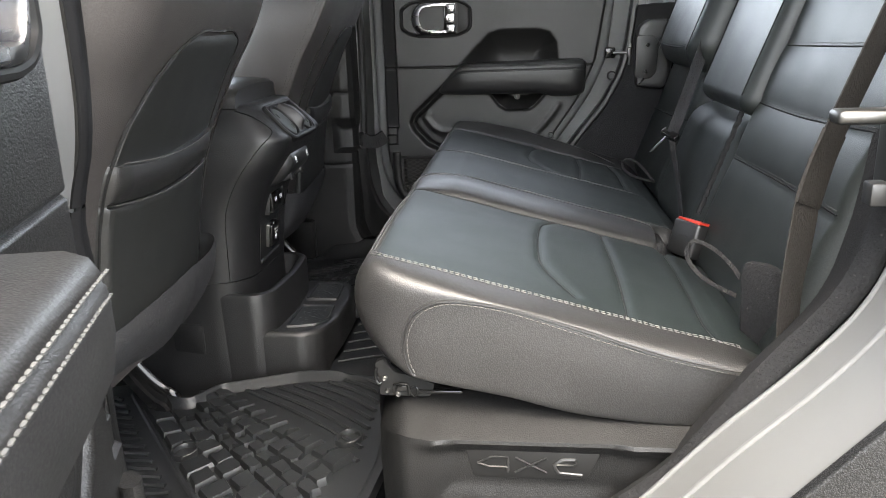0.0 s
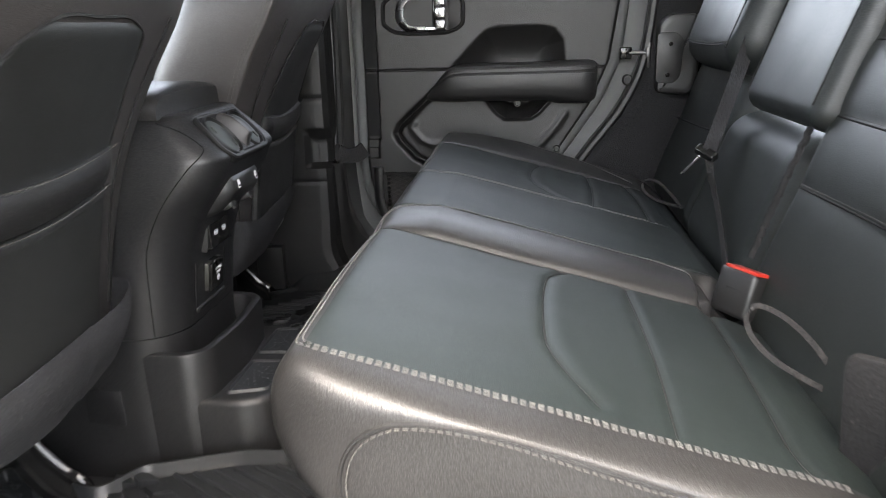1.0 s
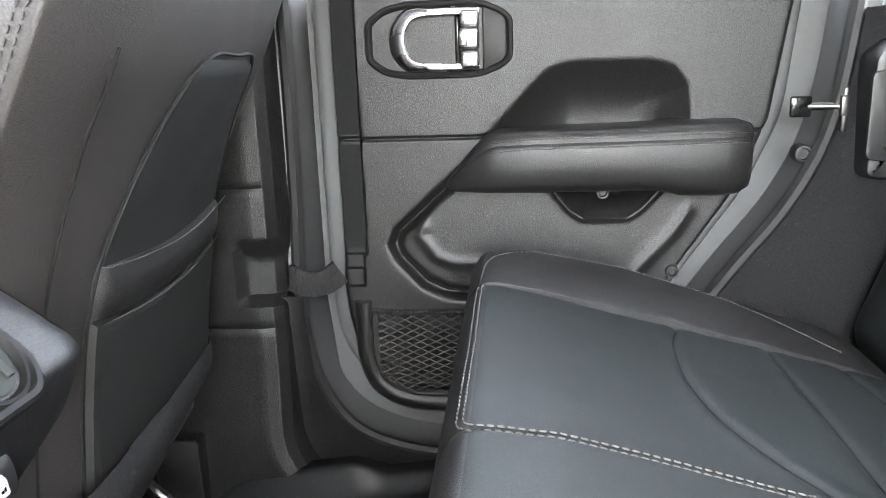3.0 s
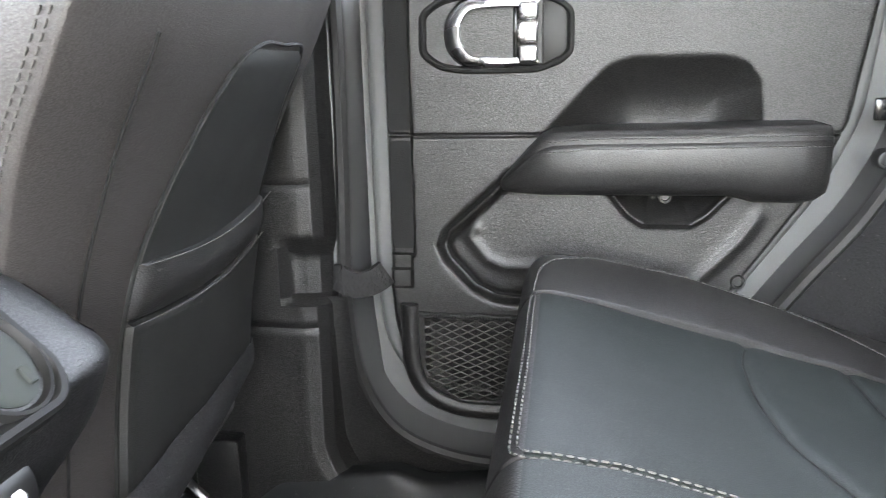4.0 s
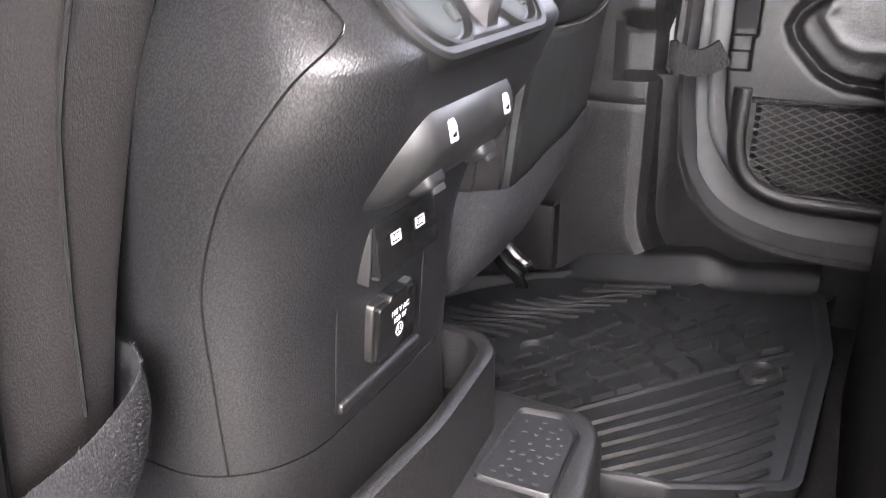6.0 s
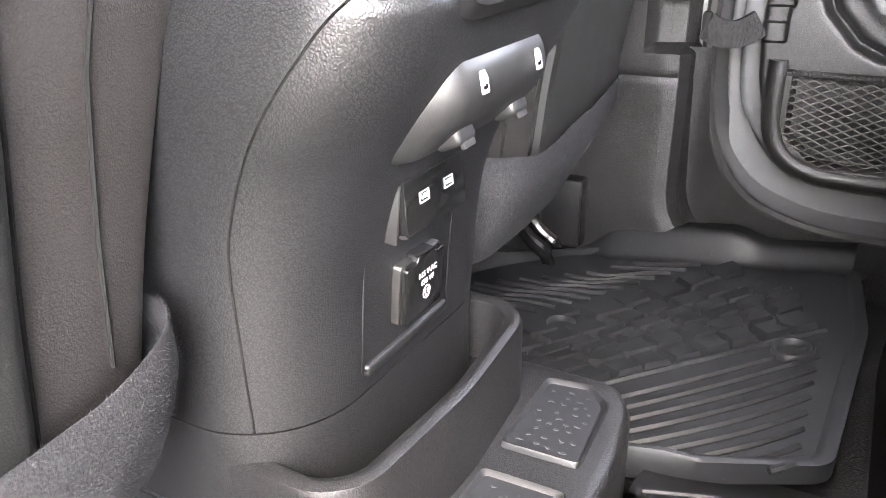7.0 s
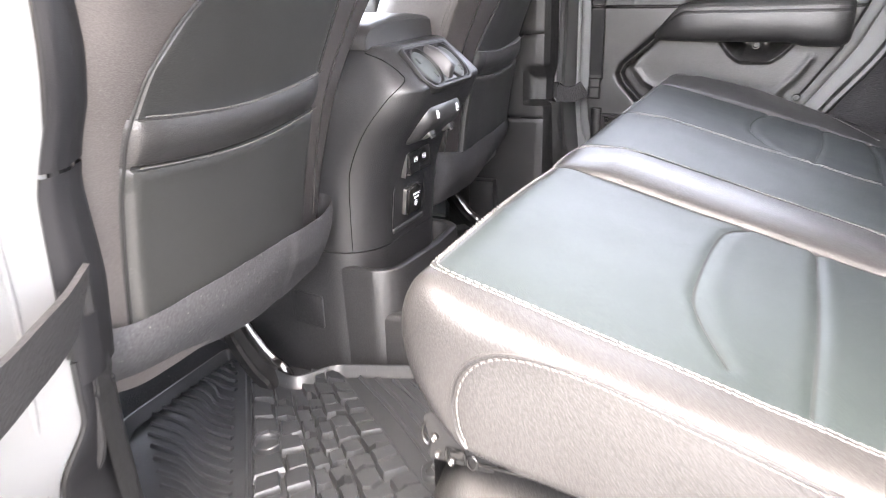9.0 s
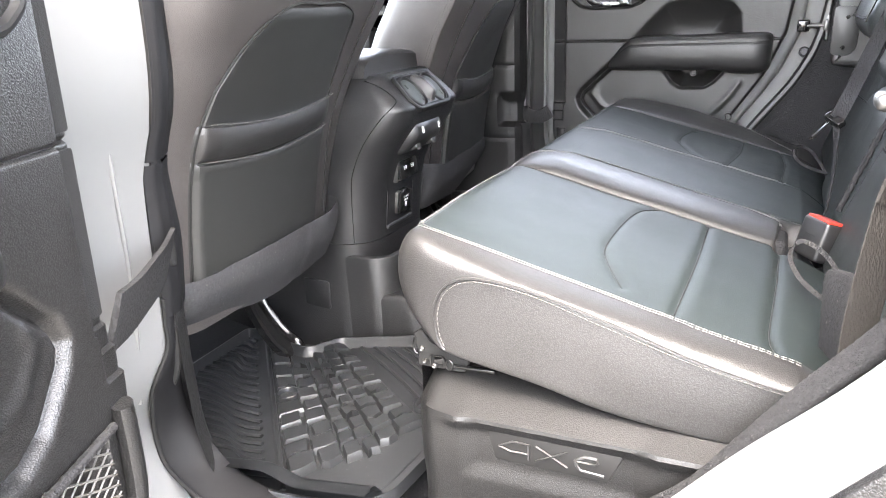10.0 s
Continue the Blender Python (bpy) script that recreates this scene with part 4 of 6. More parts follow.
def front_seat(s):
    """s: -1 driver's side, 1 passenger's side."""
    mid = 0.392 * s - 0.012
    low = -0.022 if s > 0 else 0.0      # the passenger's back sits a little lower
    seat = thing("front_seat", "black leather front seat with map pocket and grey carpet flap", "car seat", group="front seats")

    def at(x, y, z):
        return V(x + 0.008 + 0.09 * s * y, mid - s * y, z)      # y positive: towards the middle of the car

    bm = bmesh.new()
    loops = [[at(x, y, z) for x, y in seat_loop(z)] for z in span(0.195, 0.984, 60)]
    rings(bm, loops)
    bmesh.ops.recalc_face_normals(bm, faces=bm.faces[:])
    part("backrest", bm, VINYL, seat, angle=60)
    # smooth panel let into the back
    LEFT = [(0.24, -0.172), (0.40, -0.176), (0.47, -0.174), (0.52, -0.160), (0.565, -0.128), (0.598, -0.092), (0.612, -0.066), (0.617, -0.045)]
    RIGHT = [(0.24, 0.154), (0.40, 0.164), (0.52, 0.164), (0.575, 0.160), (0.600, 0.152), (0.612, 0.140), (0.617, 0.120)]
    if s > 0:
        RIGHT = [(0.24, 0.152), (0.40, 0.152), (0.47, 0.143), (0.52, 0.126), (0.575, 0.100), (0.600, 0.086), (0.612, 0.076), (0.617, 0.062)]
        LEFT = [(0.24, -0.172), (0.40, -0.176), (0.50, -0.150), (0.58, -0.112), (0.605, -0.105), (0.612, -0.098), (0.617, -0.086)]

    def panel(name, z0, z1, off, mat, label="", sag=0.0, roll=0.0, wide=0.0):
        bm = bmesh.new()

        def f(a, b):
            e = min(1.0, min(a, 1 - a) / 0.03, (min(b, 1 - b)) / 0.05)
            zt = z1 - sag * math.sin(math.pi * a) if sag else z1
            z = z0 + (zt - z0) * b - (sag * math.sin(math.pi * a) * (1 - b) if roll else 0)
            yl, yr = lerp_table(LEFT, z) - wide, lerp_table(RIGHT, z) + wide
            y = yl + (yr - yl) * a
            ends = min(1.0, min(a, 1 - a) / 0.10) ** 0.5 if roll else 1.0
            return at(seat_rear(y, z) + off * (0.2 + 0.8 * math.sqrt(e)) * (0.55 + 0.45 * ends) + roll * ends * math.sin(math.pi * b) - (0.004 if e == 0 else 0), y, z)

        lattice(bm, f, span(0, 1, 60), span(0, 1, 40))
        bmesh.ops.recalc_face_normals(bm, faces=bm.faces[:])
        ob = part(name, bm, mat, seat, label)
        return ob

    panel("back_panel", 0.24, 0.617, 0.004, PANELVINYL, "smooth black back panel")
    panel("map_pocket", 0.235, 0.435 + low, 0.011, PANELVINYL, "black map pocket", sag=0.012, wide=0.001)
    panel("pocket_band", 0.435 + low, 0.480 + low, 0.010, LEATHER, "padded leather band on the pocket", sag=0.012, roll=0.008, wide=0.002)
    for z, m in ((0.482 + low, DARK_THREAD), (0.434 + low, DARK_THREAD)):
        bm = bmesh.new()
        stitches(bm, [at(seat_rear(y, z) + 0.014, y, z - 0.012 * math.sin(math.pi * (y + 0.17) / 0.33)) for y in span(-0.168, 0.158 if s < 0 else 0.146, 50)], long=0.004, gap=0.0015, r=0.0008)
        part("stitching", bm, m, seat)
    rim = [(lerp_table(LEFT, z), z) for z in span(0.24, 0.617, 70)] + [(y, 0.617) for y in (span(-0.040, 0.112, 12) if s < 0 else span(-0.080, 0.056, 12))] + [(lerp_table(RIGHT, z), z) for z in span(0.617, 0.24, 70)]
    rim = [(p.x, p.y) for p in smooth_line([(y, z, 0) for y, z in rim[::5]], 140)]
    bm = bmesh.new()
    tube(bm, [at(seat_rear(y, z) + 0.0022, y, z) for y, z in rim], 0.0018, 6)
    part("piping", bm, MATTE, seat)
    # carpet flap under the back, wrapped forwards round its inner corner
    bm = bmesh.new()
    plan = smooth_line([(0.0, -0.245, 0), (0.004, -0.05, 0), (0.006, 0.14, 0), (0.002, 0.205, 0), (-0.012, 0.236, 0), (-0.045, 0.250, 0), (-0.10, 0.254, 0), (-0.15, 0.254, 0)], 90)

    def flap(a, b):
        i = min(88, int(a * 89))
        p = plan[i].lerp(plan[i + 1], a * 89 - i)
        top = 0.278 + 0.012 * step3((p.y - 0.17) / 0.08)
        low = 0.198 - 0.016 * step3((p.y + 0.2) / 0.3) + 0.012 * math.sin(a * 11) * 0.4 - 0.05 * step3(-p.x / 0.12)
        z = top + (low - top) * b
        base_x = ease_table(REAR, max(0.2, z)) if p.y > 0.1 else seat_rear(max(-0.24, p.y), max(0.2, z))
        x = base_x + p.x + 0.016 * math.sin(math.pi * min(1, 0.25 + 0.7 * b)) * (1 if p.x > -0.03 else 0.4) + 0.0015 * noise.noise(V(a * 14, b * 4, s)) - 0.012 * b * b
        return at(x, p.y + (0.006 * math.sin(math.pi * b) if p.x < -0.02 else 0), z)

    lattice(bm, flap, span(0, 1, 90), span(0, 1, 16))
    bmesh.ops.solidify(bm, geom=bm.faces[:], thickness=0.007)
    bmesh.ops.recalc_face_normals(bm, faces=bm.faces[:])
    felt = part("carpet_flap", bm, FELT, seat, "grey carpet flap")

    def strand(rng, k):
        a, b = rng.uniform(0.01, 0.985), rng.choice((rng.random(), 0.0, 1.0)) if k % 3 == 0 else rng.random()
        p = flap(a, b)
        return p, V(0.75, -0.45 if p.y > mid else 0.45, 0.2) if a < 0.62 else V(0.5, -s * 0.9, 0.1)

    fuzz("pile", strand, 16000 if s < 0 else 5000, 0.0028, FELT, felt, "short grey carpet fibres")
    # sewn seams on the back's inner side
    for x_off, rows in ((-0.105, (0.0,)), (-0.035, (-0.003, 0.003))):
        for d in rows:
            bm = bmesh.new()
            stitches(bm, [at(ease_table(REAR, z) + x_off + d, seat_side(ease_table(REAR, z) + x_off + d, z) + 0.0006, z) for z in span(0.40, 0.90, 90)], long=0.005, gap=0.0022, r=0.0009)
            part("stitching", bm, DARK_THREAD, seat)
    # seam down the inner bolster
    bm = bmesh.new()
    tube(bm, [at(seat_rear(0.208, z) + 0.0004, 0.208 + 0.10 * max(0.0, z - 0.42), z) for z in span(0.27, 0.62, 60)], 0.0013, 6)
    part("side_seam", bm, MATTE, seat)
    # glossy metal foot on the seat's inner rail: a pressed plate with rolled edges
    for foot_y in (0.165, -0.195):
        bm = bmesh.new()
        line = smooth_line([(-0.345, 0, 0.185), (-0.320, 0, 0.130), (-0.295, 0, 0.075), (-0.270, 0, 0.040), (-0.250, 0, 0.020), (-0.232, 0, 0.008), (-0.224, 0, -0.012)], 30)
        loops = []
        for i, p in enumerate(line):
            d = (line[min(i + 1, 29)] - line[max(i - 1, 0)]).normalized()
            n = V(-d.z, 0, d.x)
            if n.x + n.z < 0:
                n = -n
            w = 0.021 + 0.012 * i / 29
            loops.append([at(*(p + n * h + V(0, foot_y + k * w, 0))) for k, h in ((-1, -0.004), (-1, 0.010), (-0.8, 0.013), (-0.62, 0.010), (-0.5, 0.002), (0.5, 0.002), (0.62, 0.010), (0.8, 0.013), (1, 0.010), (1, -0.004))])
        rings(bm, loops)
        bmesh.ops.recalc_face_normals(bm, faces=bm.faces[:])
        part("rail_foot", bm, GLOSSY, seat, "glossy black metal seat foot")
        bm = bmesh.new()
        block(bm, at(-0.52, foot_y, 0.175), (0.36, 0.045, 0.03), 0.006)
        part("rail", bm, SMOOTH, seat)
    if s < 0:
        bm = bmesh.new()
        tube(bm, smooth_line([(-0.33, -0.345, 0.160), (-0.285, -0.338, 0.150), (-0.262, -0.335, 0.142), (-0.246, -0.334, 0.136)], 16), 0.0062, 8, flat=0.7)
        part("lever", bm, STEEL, seat, "small grey release lever")
    else:
        bm = bmesh.new()
        block(bm, (-0.236, 0.614, 0.058), (0.064, 0.030, 0.105), 0.004, 3)
        tube(bm, [V(-0.203, 0.598, z) for z in (0.108, 0.06, 0.012)], 0.0016, 6)
        part("rail_cover", bm, HARD, seat, "black plastic cover beside the seat rail")
    # seat cushion ahead
    bm = bmesh.new()
    block(bm, at(-0.48, 0, 0.25), (0.56, 0.46, 0.14), 0.05, 4)
    part("seat_cushion", bm, LEATHER, seat)
    return seat


front_seat(-1)
front_seat(1)
# ---- centre console ----
console = thing("center_console", "grained black centre console with rear vents, switches and outlets", "console")
CR = [(0.0, -0.118), (0.16, -0.118), (0.19, -0.116), (0.22, -0.113), (0.27, -0.108), (0.31, -0.099), (0.345, -0.084), (0.375, -0.063), (0.405, -0.043), (0.43, -0.033), (0.44, -0.031), (0.455, -0.045), (0.495, -0.085)]
CH = [(0.0, 0.142), (0.19, 0.140), (0.30, 0.140), (0.38, 0.142), (0.43, 0.138), (0.46, 0.128), (0.495, 0.112)]


def console_loop(z, n=14):
    """Left side, rounded corner, rear face, rounded corner, right side."""
    xr, h = ease_table(CR, z), ease_table(CH, z)
    r = 0.072 if z < 0.36 else 0.072 - 0.026 * min(1.0, (z - 0.36) / 0.1)
    pts = [V(-0.62, -h, z), V(-0.40, -h, z), V(-0.25, -h, z)]
    for k in range(n + 1):
        a = math.pi / 2 * k / n
        pts.append(V(xr - r + r * math.sin(a), -h + r - r * math.cos(a), z))
    rear = [V(xr, -y, z) for y in span(h - r, r - h, 8)][1:-1]
    right = [V(p.x, -p.y, p.z) for p in pts[::-1]]
    return pts + rear + right


bm = bmesh.new()
levels = span(0.1895, 0.43, 60) + span(0.434, 0.488, 14)
loops = [console_loop(z) for z in levels]
top = loops[-1]
for d, dz in ((0.004, 0.005), (0.012, 0.008)):
    loops.append([V(p.x - d * 0.7, p.y * (1 - d / 0.11), top[0].z + dz) for p in top])
rings(bm, loops, closed=True)
bmesh.ops.recalc_face_normals(bm, faces=bm.faces[:])
part("body", bm, PLASTIC, console)
bm = bmesh.new()
rings(bm, [console_loop(z) for z in span(FLOOR, 0.1880, 12)], closed=True)
bmesh.ops.recalc_face_normals(bm, faces=bm.faces[:])
part("lower_body", bm, PLASTIC, console)
# armrest lid
bm = bmesh.new()
prof = smooth_line([(0.0, -0.118, 0.492), (0, -0.117, 0.512), (0, -0.095, 0.527), (0, -0.04, 0.533), (0, 0.04, 0.533), (0, 0.095, 0.527), (0, 0.117, 0.512), (0, 0.118, 0.492)], 30)
lid = []
for x, k in ((-0.112, 0.80), (-0.118, 0.93), (-0.135, 1.0), (-0.20, 1.03), (-0.35, 1.04), (-0.60, 1.04)):
    lid.append([V(x, p.y * (0.97 + 0.03 * k), 0.492 + (p.z - 0.492) * k) for p in prof])
rings(bm, lid)
bmesh.ops.recalc_face_normals(bm, faces=bm.faces[:])
part("armrest_lid", bm, LEATHER, console, "padded black armrest lid")

# seam between the rear column and the side panel
def console_side(x, z):
    """y of the console's side at x, z."""
    xr, h = ease_table(CR, z), ease_table(CH, z)
    r = 0.072 if z < 0.36 else 0.072 - 0.026 * min(1.0, (z - 0.36) / 0.1)
    d = max(0.0, x - (xr - r))
    return -h + r - math.sqrt(max(0.0, r * r - d * d))


for s in (-1, 1):
    bm = bmesh.new()
    seam = smooth_line([(-0.115, 0, 0.488), (-0.088, 0, 0.478), (-0.062, 0, 0.461), (-0.054, 0, 0.448), (-0.074, 0, 0.425), (-0.110, 0, 0.38), (-0.135, 0, 0.335), (-0.146, 0, 0.29), (-0.150, 0, 0.19)], 90)
    tube(bm, [V(p.x, -s * console_side(p.x, p.z) + 0.0004 * s, p.z) for p in seam], 0.0007, 6)
    part("seam", bm, GLOSSY, console)
# small service cover on the side
bm = bmesh.new()
plate(bm, round_outline([(-0.262, 0.115), (-0.205, 0.112), (-0.205, 0.055), (-0.262, 0.060)], 0.006), 0.0025, 0.001, 2, pose(0, -0.1405, 0))
part("service_cover", bm, PLASTIC, console)

# rear vents: local x across the car, local z up the face, local -y out of it
VN = V(0.727, 0, 0.687)
VM = Matrix(((0, -VN.x, -0.687, -0.0285), (1, 0, 0, -0.012), (0, -VN.z, 0.727, 0.4350), (0, 0, 0, 1)))
bm = bmesh.new()
hexa = round_outline([(-0.066, -0.004), (0.066, -0.004), (0.081, 0.016), (0.074, 0.075), (-0.074, 0.075), (-0.081, 0.016)], 0.012, 6)
loops = [[V(p[0], 0.006, p[1]) for p in offset2d(hexa, 0.0)], [V(p[0], -0.004, p[1]) for p in offset2d(hexa, 0.0)], [V(p[0], -0.006, p[1]) for p in offset2d(hexa, 0.002)], [V(p[0], -0.006, p[1]) for p in offset2d(hexa, 0.0055)], [V(p[0], -0.002, p[1]) for p in offset2d(hexa, 0.0085)], [V(p[0], -0.001, p[1]) for p in offset2d(hexa, 0.012)]]
rings(bm, loops)
bmesh.ops.recalc_face_normals(bm, faces=bm.faces[:])
bm.transform(VM)
bezel = part("vent_bezel", bm, BEZEL, console, "satin black vent surround")


for cx in (-0.040, 0.046):
    o = oval(cx, 0.036, 0.0275, 0.0325)
    bm = disc(bmesh.new(), o, [(-0.004, 0.002), (-0.004, -0.002), (-0.002, -0.0055), (0.0, -0.006), (0.0015, -0.003), (0.0035, -0.0006), (0.008, -0.0004)])
    bm.transform(VM)
    ring = part("vent_ring", bm, BEZEL, bezel)
    bm = disc(bmesh.new(), offset2d(o, 0.0042), [(0.0, 0.001), (0.0, -0.0028), (0.0012, -0.0036), (0.006, -0.0037), (0.018, -0.0038)])
    bm.transform(VM)
    vent = part("vent", bm, VENTGREY, bezel, "closed round air vent")
    for tx, tz in ((-0.010, 0.012), (0.011, -0.016)):
        bm = bmesh.new()
        block(bm, (cx + tx, -0.0040, 0.036 + tz), (0.006, 0.004, 0.011), 0.0015)
        bm.transform(VM)
        part("tab", bm, VENTGREY, vent)
# grey fin between the vents
bm = bmesh.new()
fin = []
for t in span(0, 1, 16):
    z = 0.068 - 0.060 * t
    w = 0.0085 + 0.004 * math.sin(math.pi * t)
    h = 0.004 + 0.017 * math.sin(math.pi * min(1, t * 0.62 + 0.1)) * (1 if t < 0.85 else (1 - t) / 0.15)
    c = 0.003
    fin.append([V(c - w, 0.002, z), V(c - w * 0.8, -h * 0.75, z), V(c - w * 0.4, -h, z), V(c + w * 0.4, -h, z), V(c + w * 0.8, -h * 0.75, z), V(c + w, 0.002, z)])
rings(bm, fin)
bmesh.ops.recalc_face_normals(bm, faces=bm.faces[:])
bm.transform(VM)
part("vent_fin", bm, FIN, bezel, "grey satin fin between the vents")

# pod with the window switches
POD = [(-0.105, 0.398), (-0.066, 0.414), (-0.049, 0.412), (-0.039, 0.403), (-0.037, 0.387), (-0.044, 0.374), (-0.068, 0.352), (-0.105, 0.341)]
outline = round_outline(POD, 0.008, 4)
bm = bmesh.new()
loops = []
for y, k in ((-0.084, 0.35), (-0.078, 0.60), (-0.070, 0.86), (-0.064, 0.96), (-0.059, 1.0), (0.036, 1.0), (0.040, 0.97), (0.043, 0.85)):
    loops.append([V(-0.105 + (x + 0.105) * k, y, 0.372 + (z - 0.372) * (0.55 + 0.45 * k)) for x, z in outline])
rings(bm, loops)
bmesh.ops.recalc_face_normals(bm, faces=bm.faces[:])
pod = part("switch_pod", bm, SMOOTH, console, "satin black pod with two window switches")
PODM = Matrix(((0, -0.985, -0.17, -0.0377), (1, 0, 0, 0), (0, -0.17, 0.985, 0.394), (0, 0, 0, 1)))
for y in (-0.046, 0.024):
    bm = bmesh.new()
    plate(bm, round_outline([(-0.0042, -0.006), (0.0042, -0.006), (0.0046, 0.002), (0.0022, 0.006), (-0.0040, 0.006)], 0.001, 3), 0.0004, 0, 2, PODM @ pose(y, -0.0004, 0))
    icon = part("icon", bm, WHITE, pod, "white window symbol")
    bm = bmesh.new()
    block(bm, (y - 0.0008, -0.0010, -0.0028), (0.002, 0.0003, 0.002), 0)
    block(bm, (y + 0.0016, -0.0010, -0.0024), (0.0016, 0.0003, 0.0026), 0)
    bm.transform(PODM)
    part("icon_mark", bm, GLOSSY, icon)
    bm = bmesh.new()
    block(bm, (-0.060, y + 0.004, 0.368), (0.018, 0.020, 0.024), 0.004, 3, pose(0, 0, 0, 0, -25, 0))
    switch = part("switch", bm, SMOOTH, pod)
    bm = bmesh.new()
    block(bm, (-0.0510, y + 0.004, 0.3635), (0.003, 0.013, 0.014), 0.001, 2, pose(0, 0, 0, 0, -25, 0))
    part("paddle", bm, GREYTRIM, switch)
    bm = bmesh.new()
    block(bm, (-0.0495, y - 0.004, 0.371), (0.001, 0.002, 0.002), 0.0004)
    part("lamp_dot", bm, WHITE, switch)

# recessed outlet panel: a raised edge left and right and a sloped ledge below
FACE = pose(-0.1085, -0.012, 0.27) @ pose(0, 0, 0, 0, 6, 0) @ Matrix(((0, -1, 0, 0), (1, 0, 0, 0), (0, 0, 1, 0), (0, 0, 0, 1)))
bm = bmesh.new()
block(bm, (0.0, -0.001, -0.064), (0.104, 0.007, 0.009), 0.003, 3)
for x in (-0.054, 0.054):
    block(bm, (x, 0.0005, 0.0), (0.002, 0.004, 0.13), 0.0009, 2)
bm.transform(FACE)
panel = part("outlet_panel", bm, PLASTIC, console)
bm = bmesh.new()
block(bm, (0.004, -0.006, 0.044), (0.074, 0.018, 0.036), 0.002, 2, pose(0, 0, 0, -10, 0, 0))
bm.transform(FACE)
usb = part("usb_port", bm, GLOSSY, console, "glossy black port block with two charging sockets")
bm = bmesh.new()
block(bm, (0.004, -0.0135, 0.0285), (0.074, 0.006, 0.0045), 0.001, 2, pose(0, 0, 0, -10, 0, 0))
bm.transform(FACE)
part("grey_strip", bm, GREYTRIM, usb)
bm = bmesh.new()
block(bm, (-0.0345, -0.002, 0.042), (0.0025, 0.018, 0.040), 0.001, 2)
bm.transform(FACE)
part("grey_edge", bm, GREYTRIM, usb)
for x in (-0.012, 0.018):
    bm = bmesh.new()
    for dx, dz, w, h in ((0, 0.0032, 0.011, 0.0007), (0, -0.0032, 0.011, 0.0007), (-0.0052, 0, 0.0007, 0.0064), (0.0052, 0, 0.0007, 0.0064)):
        block(bm, (x + dx, -0.0154, 0.047 + dz), (w, 0.0006, h), 0, 1)
    b = letters("USB", 0.0046, pose(x, -0.0156, 0.047, 90, 0, 0))
    merge_in(bm, b)
    bm.transform(pose(0.004, -0.006, 0.044) @ pose(0, 0, 0, -10, 0, 0) @ pose(-0.004, 0.006, -0.044))
    bm.transform(FACE)
    part("usb_mark", bm, WHITE, usb, "white printed socket symbol")
bm = bmesh.new()
plate(bm, round_outline([(-0.024, -0.048), (0.024, -0.048), (0.024, -0.006), (0.012, -0.006), (0.011, -0.002), (-0.010, -0.002), (-0.011, -0.006), (-0.024, -0.006)], 0.0025, 3), 0.0105, 0.0015, 2, pose(0.004, 0, 0.004))
bm.transform(FACE)
ac = part("ac_outlet", bm, GLOSSY, console, "black hinged outlet cover with white print")
bm = bmesh.new()
plate(bm, round_outline([(-0.0255, -0.0485), (0.0255, -0.0485), (0.0255, -0.0045), (-0.0255, -0.0045)], 0.003, 3), 0.006, 0.001, 2, pose(0.004, 0, 0.004))
bm.transform(FACE)
part("outlet_frame", bm, STEEL, ac, "thin satin metal edge")
bm = letters("115 V AC", 0.0058, pose(0.006, -0.0107, -0.017, 90, 0, 0))
merge_in(bm, letters("150 W", 0.0058, pose(0.006, -0.0107, -0.0235, 90, 0, 0)))
ringline = [V(0.006 + 0.0042 * math.cos(a), -0.0107, -0.0325 + 0.0048 * math.sin(a)) for a in (2 * math.pi * k / 20 for k in range(20))]
tube(bm, ringline, 0.0004, 5, closed=True)
block(bm, (0.0045, -0.0107, -0.0318), (0.0007, 0.0004, 0.003), 0)
block(bm, (0.0075, -0.0107, -0.0318), (0.0007, 0.0004, 0.003), 0)
block(bm, (0.0060, -0.0107, -0.0352), (0.0012, 0.0004, 0.0012), 0)
bm.transform(FACE @ pose(0, 0, 0.004))
part("outlet_print", bm, WHITE, ac, "white words and socket symbol")

# storage slot and the tray with two rubber pads behind it
bm = bmesh.new()
slot = round_outline([(-0.215, -0.137), (-0.105, -0.137), (-0.078, -0.112), (-0.070, 0.0), (-0.078, 0.112), (-0.105, 0.137), (-0.215, 0.137)], 0.022, 6)
bowl(bm, slot, FLOOR, 0.167, 0.110, 0.016, 0.006)
part("slot", bm, PLASTIC, console, "open storage slot with a rounded rim")
bm = bmesh.new()
low = round_outline([(-0.16, -0.132), (-0.03, -0.130), (0.004, -0.108), (0.022, -0.045), (0.022, 0.06), (0.010, 0.135), (-0.012, 0.162), (-0.16, 0.162)], 0.016, 5)
rings(bm, [[V(p.x, p.y, z) for p in offset2d(low, d)] for d, z in ((0.0, FLOOR), (0.0, 0.083), (0.003, 0.091), (0.008, 0.094), (0.0145, 0.094))])
bmesh.ops.recalc_face_normals(bm, faces=bm.faces[:])
tray = part("tray", bm, PLASTIC, console, "low tray with two rubber pads")
rng = random.Random(5)
